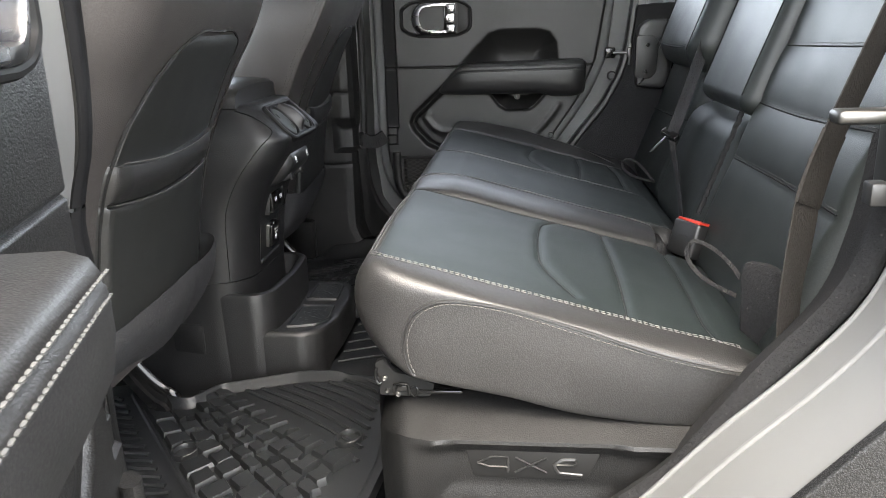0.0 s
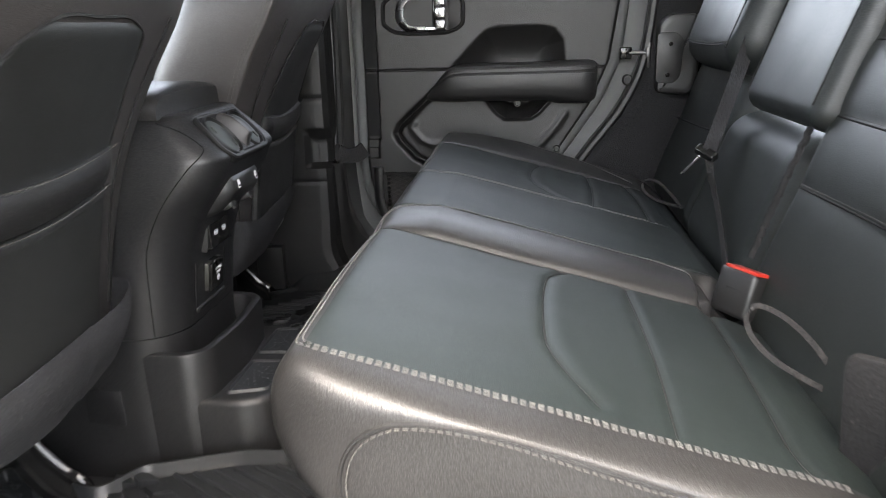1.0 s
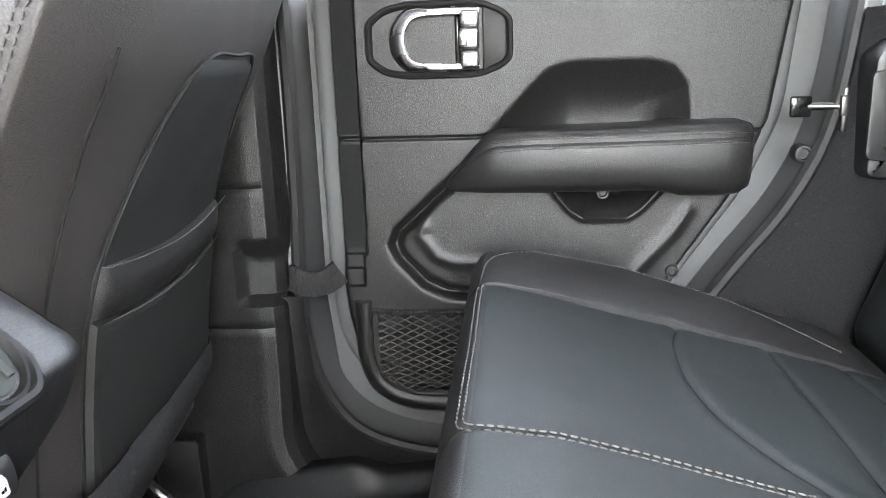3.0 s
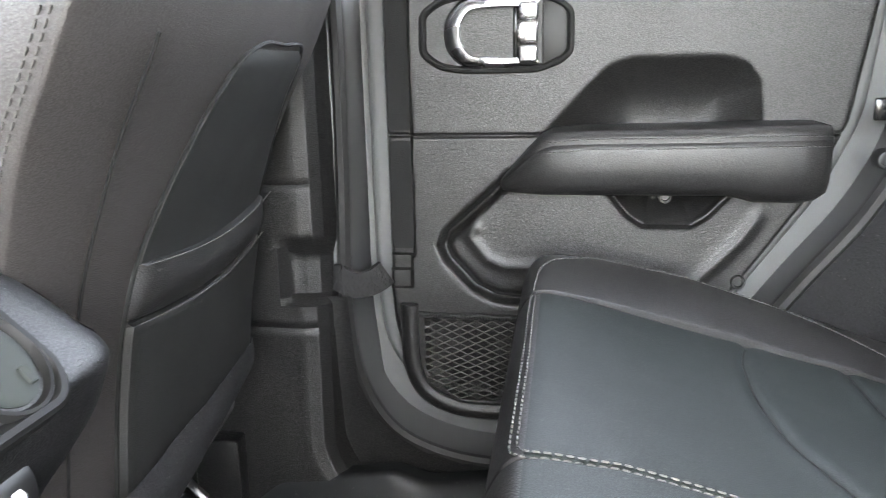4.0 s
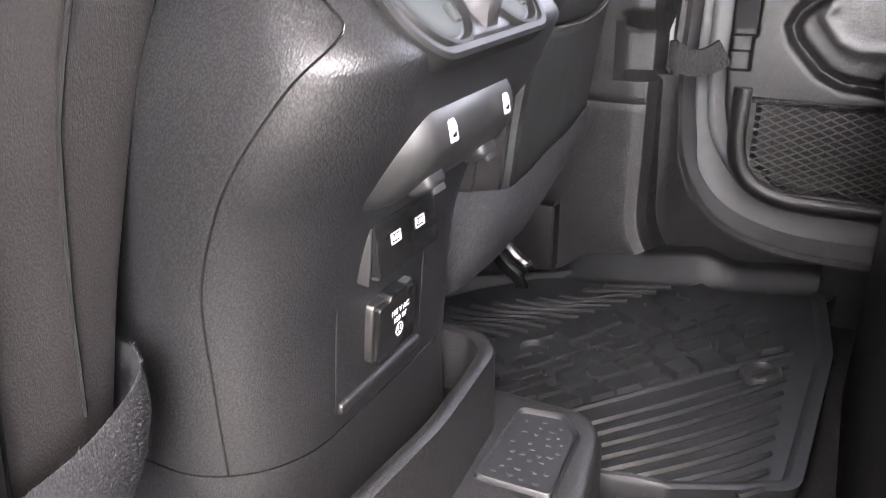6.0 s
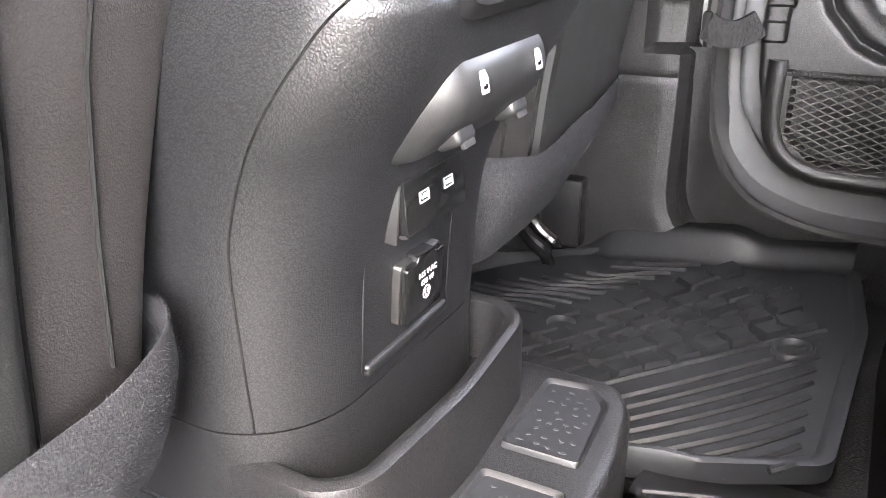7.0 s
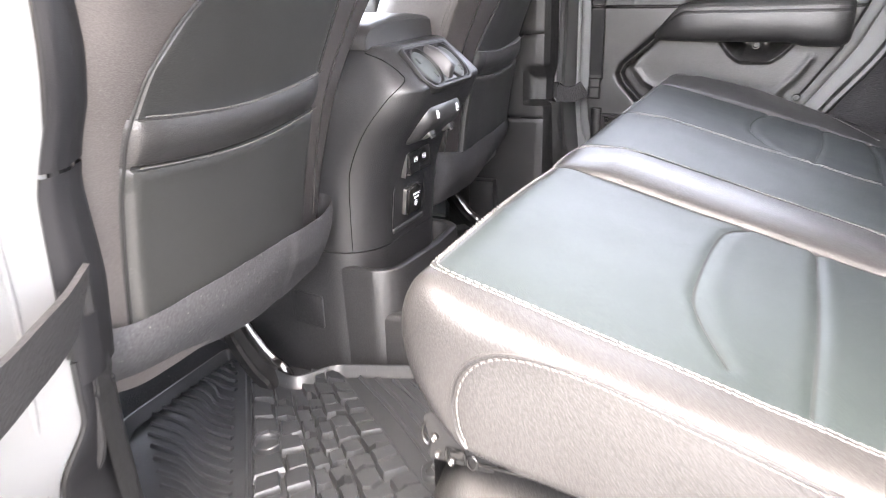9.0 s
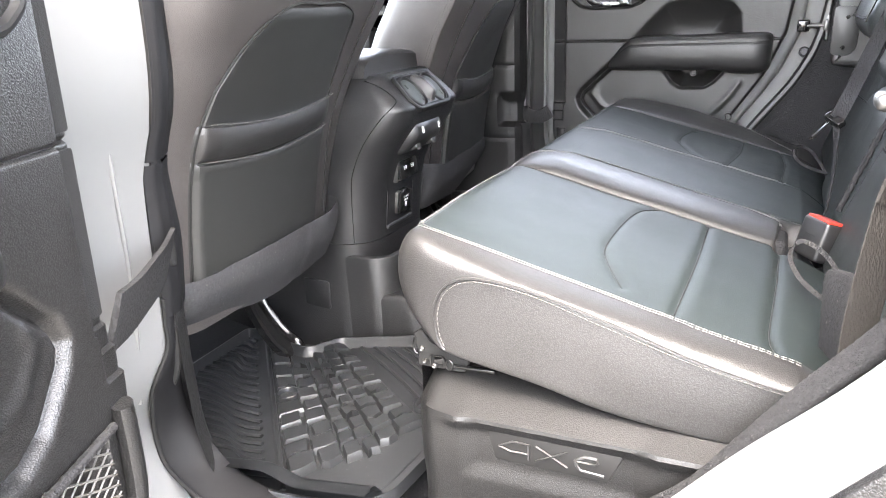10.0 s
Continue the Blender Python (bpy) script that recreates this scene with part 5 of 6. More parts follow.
for poly in ([(-0.066, 0.135), (-0.028, 0.141), (-0.008, 0.121), (-0.003, 0.040), (-0.066, 0.037)], [(-0.064, 0.004), (0.0, 0.007), (0.006, -0.060), (-0.010, -0.092), (-0.064, -0.108)]):
    o = round_outline(poly, 0.006, 4)
    bm = bmesh.new()
    rings(bm, [[V(p.x, p.y, z) for p in shrink(o, d)] for d, z in ((-0.0025, 0.0935), (-0.0015, 0.097), (0.0, 0.0985), (0.002, 0.0975), (0.0045, 0.0952), (0.012, 0.0950))])
    bmesh.ops.recalc_face_normals(bm, faces=bm.faces[:])
    part("rubber_pad", bm, RUBBER, tray, "black rubber pad with grey chips")
    xs, ys = [p[0] for p in poly], [p[1] for p in poly]
    bm = bmesh.new()
    placed = []
    for _ in range(400):
        x, y = rng.uniform(min(xs) + 0.010, max(xs) - 0.012), rng.uniform(min(ys) + 0.012, max(ys) - 0.014)
        if len(placed) > 34 or any(math.hypot(x - a, y - b) < 0.0085 for a, b in placed):
            continue
        placed.append((x, y))
        t0 = rng.uniform(0, 6.28)
        k = rng.randint(5, 7)
        ring = [(x + rr * math.cos(t0 + 6.28 * i / k), y + rr * 0.7 * math.sin(t0 + 6.28 * i / k)) for i, rr in ((i, rng.uniform(0.0010, 0.0032)) for i in range(k))]
        rings(bm, [[V(a, b, 0.0948) for a, b in ring], [V(a, b, 0.0954) for a, b in ring]])
    tagged(part("chip_inlay", bm, CHIP, tray, "grey chips in the rubber pad"), kind="stuff")
# ---- rear doors ----
# local: x from the hinge edge rearwards, z up, y outwards (the cabin side is -y); mirrored for the driver's side
DOOR = [(-0.035, 0.71), (-0.035, 0.30), (-0.025, 0.20), (0.02, 0.125), (0.09, 0.092), (0.25, 0.085), (0.34, 0.13), (0.46, 0.28), (0.56, 0.42), (0.605, 0.52), (0.625, 0.71)]
T_LEFT = [(0.112, 0.110), (0.118, 0.090), (0.135, 0.058), (0.16, 0.033), (0.20, 0.012), (0.25, 0.001), (0.31, -0.004), (0.72, -0.004)]
T_RIGHT = [(0.112, 0.240), (0.13, 0.290), (0.155, 0.325), (0.275, 0.428), (0.42, 0.528), (0.52, 0.572), (0.72, 0.602)]
CUP = [(0.19, 0.500), (0.258, 0.568), (0.282, 0.590), (0.310, 0.598), (0.415, 0.598), (0.445, 0.590), (0.464, 0.566), (0.472, 0.500)]
PULL = [(0.285, 0.440), (0.312, 0.408), (0.330, 0.396), (0.388, 0.396), (0.404, 0.406), (0.436, 0.440)]
SWOOSH = [(0.160, 0.452), (0.078, 0.376), (0.071, 0.358), (0.078, 0.340), (0.112, 0.302), (0.140, 0.288), (0.22, 0.280)]
RIDGE = [(0.112, 0.384), (0.106, 0.372), (0.128, 0.342), (0.150, 0.332), (0.26, 0.330)]
RIDGE2 = [(0.402, 0.318), (0.452, 0.372), (0.470, 0.400)]


def inside(p, poly):
    x, y = p
    c = False
    for (ax, ay), (bx, by) in zip(poly, poly[1:] + poly[:1]):
        if (ay > y) != (by > y) and x < (bx - ax) * (y - ay) / (by - ay) + ax:
            c = not c
    return c


def step_(t):
    t = max(0.0, min(1.0, t))
    return t * t * (3 - 2 * t)


def door_relief(x, z):
    """Depth of the door panel's hollows, outwards."""
    d = 0.0
    if 0.15 < x < 0.49 and z > 0.49:
        e = near_line((x, z), CUP)
        e = (e if inside((x, z), CUP) else -e) + 0.006
        d += 0.036 * (0.0 if e < 0 else 0.16 * (e / 0.012) ** 2 if e < 0.012 else 0.16 + 0.84 * math.sin(math.pi / 2 * min(1.0, (e - 0.012) / 0.075)))
    if 0.27 < x < 0.45 and 0.38 < z < 0.45:
        e = near_line((x, z), PULL)
        d += 0.030 * step_(0.12 + (e if inside((x, z), PULL) else -e) / 0.034) - 0.004 * math.exp(-((e - 0.004) / 0.004) ** 2) * (0 if inside((x, z), PULL) else 1)
    if z < 0.47 and x < 0.30:
        e = near_line((x, z), SWOOSH)
        d += 0.014 * math.exp(-(e / 0.0065) ** 2)
        d -= 0.003 * math.exp(-(near_line((x, z), RIDGE) / 0.008) ** 2)
    if z < 0.42 and x > 0.38:
        d -= 0.004 * math.exp(-(near_line((x, z), RIDGE2) / 0.009) ** 2)
    d += 0.004 * math.exp(-((z - 0.505) / 0.0022) ** 2)
    if z > 0.345:
        d += 0.014 * step_((0.034 - x) / 0.006)
    elif z > 0.30:
        d += 0.010 * step_((0.030 - x) / 0.006) * (0.5 if z < 0.325 else 1)
    if z < 0.262 and x > 0.042:
        d += 0.018 * step_((0.262 - z) / 0.006) * step_((x - 0.042) / 0.006) * step_((z - 0.135 + 0.05 * max(0, 0.085 - x) / 0.05 * -1) / 0.008)
    return d


def door_sheet():
    bm = bmesh.new()

    def f(u, z):
        a, b = lerp_table(T_LEFT, z), lerp_table(T_RIGHT, z)
        x = a + (b - a) * u
        e = min(x - a, b - x, z - 0.112)
        roll = 0.010 * (1 - math.sqrt(max(0.0, 1 - (1 - min(1.0, e / 0.008)) ** 2)))
        return V(x, -0.010 + door_relief(x, z) + roll, z)

    zs = [0.112, 0.1135, 0.116, 0.120] + span(0.124, 0.494, 150) + span(0.497, 0.513, 16) + span(0.516, 0.704, 76)
    lattice(bm, f, [0, 0.004, 0.009, 0.014] + span(0.02, 0.98, 240) + [0.986, 0.991, 0.996, 1], zs)
    return bm


def door_fit(bm):
    """The door's length and height as it stands in its opening."""
    for v in bm.verts:
        v.co.x = fit_x(v.co.x)
        v.co.z = 0.508 + (v.co.z - 0.505) * 0.975


def rear_door(label, m, s):
    """s = 1: cabin on the -y side; s = -1: cabin on the +y side."""
    door = thing("rear_door", label, "car door", group="rear doors")
    T = m @ Matrix.Diagonal((1, s, 1, 1))

    def put(part_name, bm, mat, tag="", parent=None, **more):
        bmesh.ops.recalc_face_normals(bm, faces=bm.faces[:])
        door_fit(bm)
        bm.transform(T)
        if s < 0:
            bmesh.ops.reverse_faces(bm, faces=bm.faces[:])
        return part(part_name, bm, mat, parent or door, tag, **more)

    bm = bmesh.new()
    plate(bm, round_outline(DOOR, 0.03), 0.05, 0.014, 4, pose(0, 0.085, 0))
    put("shell", bm, PAINT, "grey painted door shell")
    # outer skin, made oversize to block daylight leaking onto the door jamb
    bm = bmesh.new()
    skin = [(-0.075, 0.73), (-0.075, 0.25), (-0.06, 0.10), (0.00, 0.02), (0.10, -0.02), (0.30, -0.02), (0.42, 0.10), (0.56, 0.30), (0.66, 0.45), (0.70, 0.60), (0.71, 0.73)]
    plate(bm, round_outline(skin, 0.03), 0.012, 0.004, 3, pose(0, 0.140, 0))
    plate(bm, round_outline([(x * 0.92 + 0.02, 0.03 + z * 0.93) for x, z in skin], 0.03), 0.06, 0, 2, pose(0, 0.130, 0))
    put("outer_skin", bm, PAINT, "grey painted outer door skin")
    bm = door_sheet()
    door_fit(bm)
    for f in bm.faces:
        f.normal_update()
    bm.transform(T)
    bmesh.ops.recalc_face_normals(bm, faces=bm.faces[:])
    inward = (T.to_3x3() @ V(0, -1, 0))
    if sum((f.normal.dot(inward) * f.calc_area() for f in bm.faces)) < 0:
        bmesh.ops.reverse_faces(bm, faces=bm.faces[:])
    part("inner_panel", bm, DOORSKIN, door, "grained black door panel")
    # added strips: the recess's shade is put into their matte black
    bm = bmesh.new()
    plate(bm, round_outline([(0.000, 0.352), (0.029, 0.352), (0.029, 0.498), (0.000, 0.498)], 0.003), 0.002, 0, 2, pose(0, 0.0042, 0))
    plate(bm, round_outline([(0.000, 0.512), (0.029, 0.512), (0.029, 0.700), (0.000, 0.700)], 0.003), 0.002, 0, 2, pose(0, 0.0042, 0))
    put("recess_shade", bm, MATTE, "matte black strip painting shade into the hinge-edge recess")
    # padded top edge
    bm = bmesh.new()
    block(bm, (0.30, 0.012, 0.712), (0.62, 0.05, 0.03), 0.012, 4)
    put("top_pad", bm, LEATHER)
    # armrest
    bm = bmesh.new()
    loops = []
    for x, zb, zt, out in ((0.146, 0.4405, 0.448, 0.012), (0.150, 0.437, 0.454, 0.024), (0.160, 0.4355, 0.466, 0.036), (0.180, 0.435, 0.490, 0.050), (0.198, 0.434, 0.508, 0.058), (0.212, 0.434, 0.514, 0.061), (0.26, 0.434, 0.516, 0.063), (0.36, 0.434, 0.517, 0.063), (0.42, 0.434, 0.518, 0.063),
                           (0.436, 0.432, 0.519, 0.063), (0.452, 0.427, 0.520, 0.063), (0.50, 0.426, 0.521, 0.062), (0.524, 0.428, 0.521, 0.059), (0.536, 0.434, 0.518, 0.050), (0.5405, 0.442, 0.514, 0.038), (0.542, 0.452, 0.508, 0.020)):
        h = zt - zb
        sec = [(0.02, zb), (-out * 0.55, zb + h * 0.01), (-out * 0.80, zb + h * 0.07), (-out * 0.95, zb + h * 0.22), (-out, zb + h * 0.45), (-out, zb + h * 0.70), (-out * 0.985, zb + h * 0.78), (-out * 0.955, zb + h * 0.80), (-out * 0.95, zb + h * 0.82), (-out * 0.965, zb + h * 0.86), (-out * 0.90, zb + h * 0.95), (-out * 0.74, zt), (0.02, zt + 0.001)]
        loops.append([V(x, y - 0.010, z) for y, z in sec])
    rings(bm, loops)
    arm = put("armrest", bm, LEATHER, "padded black armrest", angle=60)
    for dz in (-0.0075, 0.0045):
        bm = bmesh.new()
        stitches(bm, smooth_line([(0.205, -0.0705, 0.497 + dz), (0.26, -0.0733, 0.5012 + dz), (0.36, -0.0737, 0.5022 + dz), (0.45, -0.0737, 0.5035 + dz), (0.52, -0.0709, 0.5040 + dz), (0.535, -0.062, 0.5025 + dz)], 80), long=0.0042, gap=0.0014, r=0.0010)
        put("stitching", bm, THREAD, "pale grey thread", arm)
    # bolt heads
    for x, z, y in ((0.358, 0.424, 0.010), (0.452, 0.318, -0.014)):
        bm = disc(bmesh.new(), oval(x, z, 0.009, 0.009, 24), [(0.0, y + 0.006), (0.0, y - 0.002), (0.001, y - 0.003), (0.003, y - 0.003), (0.004, y), (0.007, y)])
        put("bolt", bm, SMOOTH)
    # handle
    bm = bmesh.new()
    hexa = round_outline([(0.046, 0.657), (0.046, 0.606), (0.070, 0.588), (0.100, 0.583), (0.190, 0.583), (0.222, 0.594), (0.236, 0.606), (0.236, 0.657), (0.222, 0.669), (0.190, 0.681), (0.100, 0.681), (0.070, 0.675)], 0.010, 3)
    rings(bm, [[V(p.x, y, p.y) for p in offset2d(hexa, d)] for d, y in ((0.0, 0.0), (0.0, -0.014), (0.0015, -0.0165), (0.005, -0.0175), (0.0075, -0.016), (0.009, -0.010), (0.011, -0.008), (0.030, -0.006))])
    bezel = put("handle_bezel", bm, BEZEL, "satin black handle surround")
    bm = bmesh.new()
    plate(bm, round_outline([(0.196, 0.592), (0.222, 0.604), (0.2265, 0.612), (0.2265, 0.652), (0.222, 0.660), (0.196, 0.672)], 0.004), 0.010, 0.002, 2, pose(0, -0.0068, 0))
    put("bezel_wing", bm, GREYTRIM, "", bezel)
    bm = bmesh.new()
    plate(bm, round_outline([(0.100, 0.600), (0.160, 0.598), (0.160, 0.666), (0.100, 0.664)], 0.010), 0.003, 0.001, 2, pose(0, -0.0068, 0))
    put("handle_cup", bm, MATTE, "", bezel)
    bm = bmesh.new()
    path = smooth_line([(0.192, -0.020, 0.666), (0.150, -0.020, 0.667), (0.112, -0.020, 0.664), (0.097, -0.020, 0.650), (0.093, -0.020, 0.632), (0.097, -0.020, 0.614), (0.112, -0.020, 0.600), (0.150, -0.020, 0.597), (0.192, -0.020, 0.598)], 60)
    loops = []
    for i, p in enumerate(path):
        dvec = (path[min(i + 1, 59)] - path[max(i - 1, 0)]).normalized()
        out = V(dvec.z, 0, -dvec.x)
        if (p - V(0.15, 0, 0.632)).dot(out) < 0:
            out = -out
        c = V(0, -1, 0)
        wide = 0.0065 + 0.009 * max(0.0, (0.125 - p.x) / 0.03) ** 1.0 if p.x < 0.125 else 0.0065
        loops.append([p - out * 0.0050, p - out * 0.0040 + c * 0.004, p + out * 0.002 + c * 0.004, p + out * wide * 0.7 + c * 0.001, p + out * wide - c * 0.008, p - out * 0.004 - c * 0.010])
    rings(bm, loops)
    handle = put("door_handle", bm, CHROME, "satin chrome handle frame", angle=50)
    bm = bmesh.new()
    for z, h in ((0.657, 0.022), (0.632, 0.027), (0.606, 0.022)):
        block(bm, (0.180, -0.020, z), (0.024, 0.018, h), 0.004, 3)
    block(bm, (0.172, -0.027, 0.632), (0.010, 0.008, 0.018), 0.002, 2)
    put("lever", bm, CHROME, "satin chrome lever", handle)
    bm = bmesh.new()
    block(bm, (0.164, -0.010, 0.632), (0.006, 0.008, 0.060), 0.002)
    put("lever_slot", bm, GLOSSY, "", handle)
    # net pocket in its plastic frame
    bm = bmesh.new()
    frame_line = smooth_line([(0.024, -0.016, 0.278), (0.024, -0.017, 0.235), (0.026, -0.017, 0.19), (0.042, -0.017, 0.152), (0.075, -0.017, 0.131), (0.12, -0.017, 0.124), (0.26, -0.016, 0.124)], 60)
    tube(bm, frame_line, 0.013, 10, flat=0.7)
    pocket = put("net_frame", bm, DOORSKIN, "black plastic pocket frame")
    bm = bmesh.new()
    tube(bm, [V(x, -0.012 - 0.006 * math.sin(math.pi * (x - 0.035) / 0.27), 0.262) for x in span(0.035, 0.305, 30)], 0.0042, 8)
    put("net_edge", bm, WEB, "", pocket)
    bm = bmesh.new()
    cell_x, cell_z = 0.0135, 0.0105
    x0, x1, z0, z1 = 0.036, 0.300, 0.132, 0.260
    for k in range(-12, 30):
        for sign in (1, -1):
            pts = []
            for i in range(40):
                x = x0 + (x1 - x0) * i / 39
                z = (z0 + k * cell_z + sign * (x - x0) / cell_x * cell_z * 0.5 * 1.25)
                if z0 < z < z1 and x > 0.036 + 0.05 * max(0, (0.165 - z) / 0.04) ** 2:
                    pts.append(V(x, -0.006 - 0.007 * math.sin(math.pi * (z - z0) / (z1 - z0)), z))
            if len(pts) > 2:
                tube(bm, pts, 0.0011, 4)
    put("net", bm, DARK_THREAD, "grey elastic net", pocket)
    return door


rear_door("closed rear passenger door with grained black trim", pose(0, 0.69, 0), 1)
rear_door("open rear driver door with grained black trim", pose(0.050, -0.87, 0.012, 0, 0, -73), -1)


# front passenger door, seen past the front seat
fdoor = thing("front_door", "front passenger door with black trim and padded armrest", "car door")
bm = bmesh.new()
g = lattice(bm, lambda x, z: V(x, 0.662 - 0.012 * step_((z - 0.50) / 0.03) * step_((0.53 - z) / 0.03) + 0.010 * step_((0.42 - z) / 0.1) + 0.004 * math.exp(-((z - 0.60) / 0.003) ** 2), z), span(-1.30, -0.40, 60), span(0.02, 0.742, 90))
bmesh.ops.solidify(bm, geom=bm.faces[:], thickness=-0.03)
bmesh.ops.recalc_face_normals(bm, faces=bm.faces[:])
part("inner_panel", bm, DOORSKIN, fdoor, "grained black door panel")
bm = bmesh.new()
block(bm, (-0.80, 0.630, 0.520), (0.62, 0.075, 0.075), 0.022, 5)
farm = part("armrest", bm, LEATHER, fdoor, "padded black armrest")
bm = bmesh.new()
for dz in (0.0, 0.007):
    stitches(bm, [V(x, 0.5922, 0.528 + dz) for x in span(-1.07, -0.52, 60)], long=0.0048, gap=0.0015, r=0.0009)
part("stitching", bm, THREAD, farm, "pale grey thread")
bm = bmesh.new()
plate(bm, round_outline([(-0.81, 0.585), (-0.65, 0.585), (-0.63, 0.61), (-0.65, 0.675), (-0.81, 0.675), (-0.83, 0.65)], 0.012), 0.014, 0.004, 3, pose(0, 0.662, 0))
bez = part("handle_bezel", bm, SMOOTH, fdoor)
bm = bmesh.new()
tube(bm, smooth_line([(-0.67, 0.640, 0.660), (-0.75, 0.638, 0.661), (-0.79, 0.638, 0.645), (-0.79, 0.638, 0.615), (-0.75, 0.638, 0.600), (-0.67, 0.640, 0.601)], 40), 0.007, 8)
block(bm, (-0.67, 0.642, 0.630), (0.022, 0.018, 0.066), 0.004, 3)
part("door_handle", bm, CHROME, bez, "satin chrome handle")
bm = bmesh.new()
block(bm, (-0.85, 0.665, 0.748), (0.92, 0.05, 0.03), 0.012, 4)
part("top_pad", bm, LEATHER, fdoor)
# ---- belts, buckles, straps, latches ----


def ribbon(bm, pts, width, thick, sides):
    """A webbing strap along pts; sides gives the direction of its width at each point (or one for all)."""
    P = [Vector(p) for p in pts]
    loops = []
    for i, p in enumerate(P):
        d = (P[min(i + 1, len(P) - 1)] - P[max(i - 1, 0)]).normalized()
        w = Vector(sides[i] if isinstance(sides, list) else sides)
        w = (w - d * w.dot(d)).normalized()
        n = d.cross(w).normalized()
        a, b = w * width / 2, n * thick / 2
        loops.append([p - a + b, p - a * 0.3 + b * 1.2, p + a * 0.3 + b * 1.2, p + a + b, p + a - b, p + a * 0.3 - b * 1.2, p - a * 0.3 - b * 1.2, p - a - b])
    rings(bm, loops)
    bmesh.ops.recalc_face_normals(bm, faces=bm.faces[:])
    return bm


# belt of the near outer seat
belt = thing("seat_belt", "grey-brown seat belt hanging beside the rear seat back", "seat belt", group="rear seat belts")
bm = bmesh.new()
ribbon(bm, smooth_line([(0.83, -0.520, 0.90), (0.760, -0.530, 0.71), (0.708, -0.538, 0.57), (0.682, -0.542, 0.50), (0.664, -0.548, 0.448), (0.655, -0.560, 0.40), (0.648, -0.572, 0.35), (0.644, -0.586, 0.30), (0.645, -0.600, 0.22)], 70), 0.047, 0.0016, V(0.75, 0.66, 0.0))
part("webbing", bm, BELT, belt)
bm = bmesh.new()
ribbon(bm, smooth_line([(0.683, -0.5417, 0.502), (0.672, -0.545, 0.470), (0.660, -0.553, 0.428)], 16), 0.0485, 0.0035, V(0.75, 0.66, 0.0))
part("sewn_fold", bm, BELT, belt)
# belt of the far outer seat, with its tongue
belt = thing("seat_belt", "grey seat belt with a chrome tongue hanging before the backrest", "seat belt", group="rear seat belts")
bm = bmesh.new()
ribbon(bm, smooth_line([(0.79, 0.205, 0.80), (0.722, 0.165, 0.62), (0.678, 0.132, 0.50), (0.652, 0.112, 0.430), (0.643, 0.106, 0.410)], 50), 0.026, 0.0015, V(0.85, 0.45, 0.0))
part("webbing", bm, WEB, belt)
bm = bmesh.new()
ribbon(bm, smooth_line([(0.643, 0.106, 0.410), (0.646, 0.085, 0.372), (0.644, 0.030, 0.340), (0.636, -0.05, 0.305), (0.628, -0.10, 0.285)], 24), 0.011, 0.0015, V(0.3, 0.2, 0.9))
part("webbing_tail", bm, WEB, belt)
bm = bmesh.new()
block(bm, (0.641, 0.108, 0.407), (0.016, 0.036, 0.014), 0.004, 3, pose(0, 0, 0, 25, -30, 30))
part("tongue_grip", bm, GLOSSY, belt)
bm = bmesh.new()
block(bm, (0.622, 0.119, 0.388), (0.042, 0.013, 0.0025), 0.001, 2, pose(0, 0, 0, 0, -48, -28))
part("tongue", bm, CHROME, belt, "chrome tongue")

# red-buttoned buckle between the cushions
buckle = thing("seat_belt_buckle", "black seat belt buckle with a red button", "buckle")
M = pose(0.616, -0.196, 0.268) @ pose(0, 0, 0, 0, 16, 30)
bm = bmesh.new()
block(bm, (0, 0, 0.022), (0.028, 0.056, 0.056), 0.006, 3)
bm.transform(M)
part("housing", bm, SMOOTH, buckle)
bm = bmesh.new()
block(bm, (0.000, -0.002, 0.0500), (0.023, 0.048, 0.0045), 0.001, 2)
bm.transform(M)
part("button", bm, RED, buckle, "red release button")
bm = bmesh.new()
for k in range(5):
    block(bm, (-0.0142, -0.010 + k * 0.0048, 0.026), (0.0006, 0.0026, 0.003), 0)
bm.transform(M)
part("embossing", bm, SMOOTH, buckle)
# carpeted lip in the gap between the cushions
bm = bmesh.new()
block(bm, (0.572, -0.186, 0.266), (0.026, 0.074, 0.046), 0.010, 3)
lip_ = thing("carpet_lip", "dark carpet lip at the buckle's slot", "carpet")
part("lip", bm, CARPET, lip_)
# strap loops at the cushion's rear edge
for pts, w in (([(0.664, -0.428, 0.284), (0.642, -0.402, 0.288), (0.618, -0.372, 0.297), (0.604, -0.352, 0.312), (0.603, -0.338, 0.326), (0.614, -0.333, 0.335), (0.634, -0.350, 0.330), (0.650, -0.380, 0.318), (0.662, -0.408, 0.300), (0.670, -0.432, 0.286)], 0.0055),
               ([(0.660, 0.262, 0.288), (0.642, 0.290, 0.288), (0.620, 0.322, 0.292), (0.606, 0.340, 0.306), (0.612, 0.345, 0.322), (0.632, 0.325, 0.320), (0.650, 0.290, 0.304), (0.664, 0.258, 0.286)], 0.0050)):
    strap = thing("pull_strap", "thin grey webbing pull strap looped on the cushion", "strap", pose(-0.016, -0.004 if w > 0.0052 else 0.030, -0.008), group="pull straps")
    bm = bmesh.new()
    ribbon(bm, smooth_line(pts, 60), w, 0.0014, V(0.5, 0.3, 0.8))
    part("webbing", bm, WEB, strap)
# carpet tab beside the near backrest
flap = thing("carpet_tab", "dark grey carpet tab between seat back and wheel housing", "carpet")
bm = bmesh.new()
tab = round_outline([(-0.020, -0.10), (-0.026, -0.012), (-0.022, 0.0), (0.008, 0.004), (0.034, -0.004), (0.040, -0.020), (0.034, -0.10)], 0.008)
plate(bm, tab, 0.008, 0.003, 2, pose(0.634, -0.522, 0.352) @ pose(0, 0, 0, 0, 0, -55))
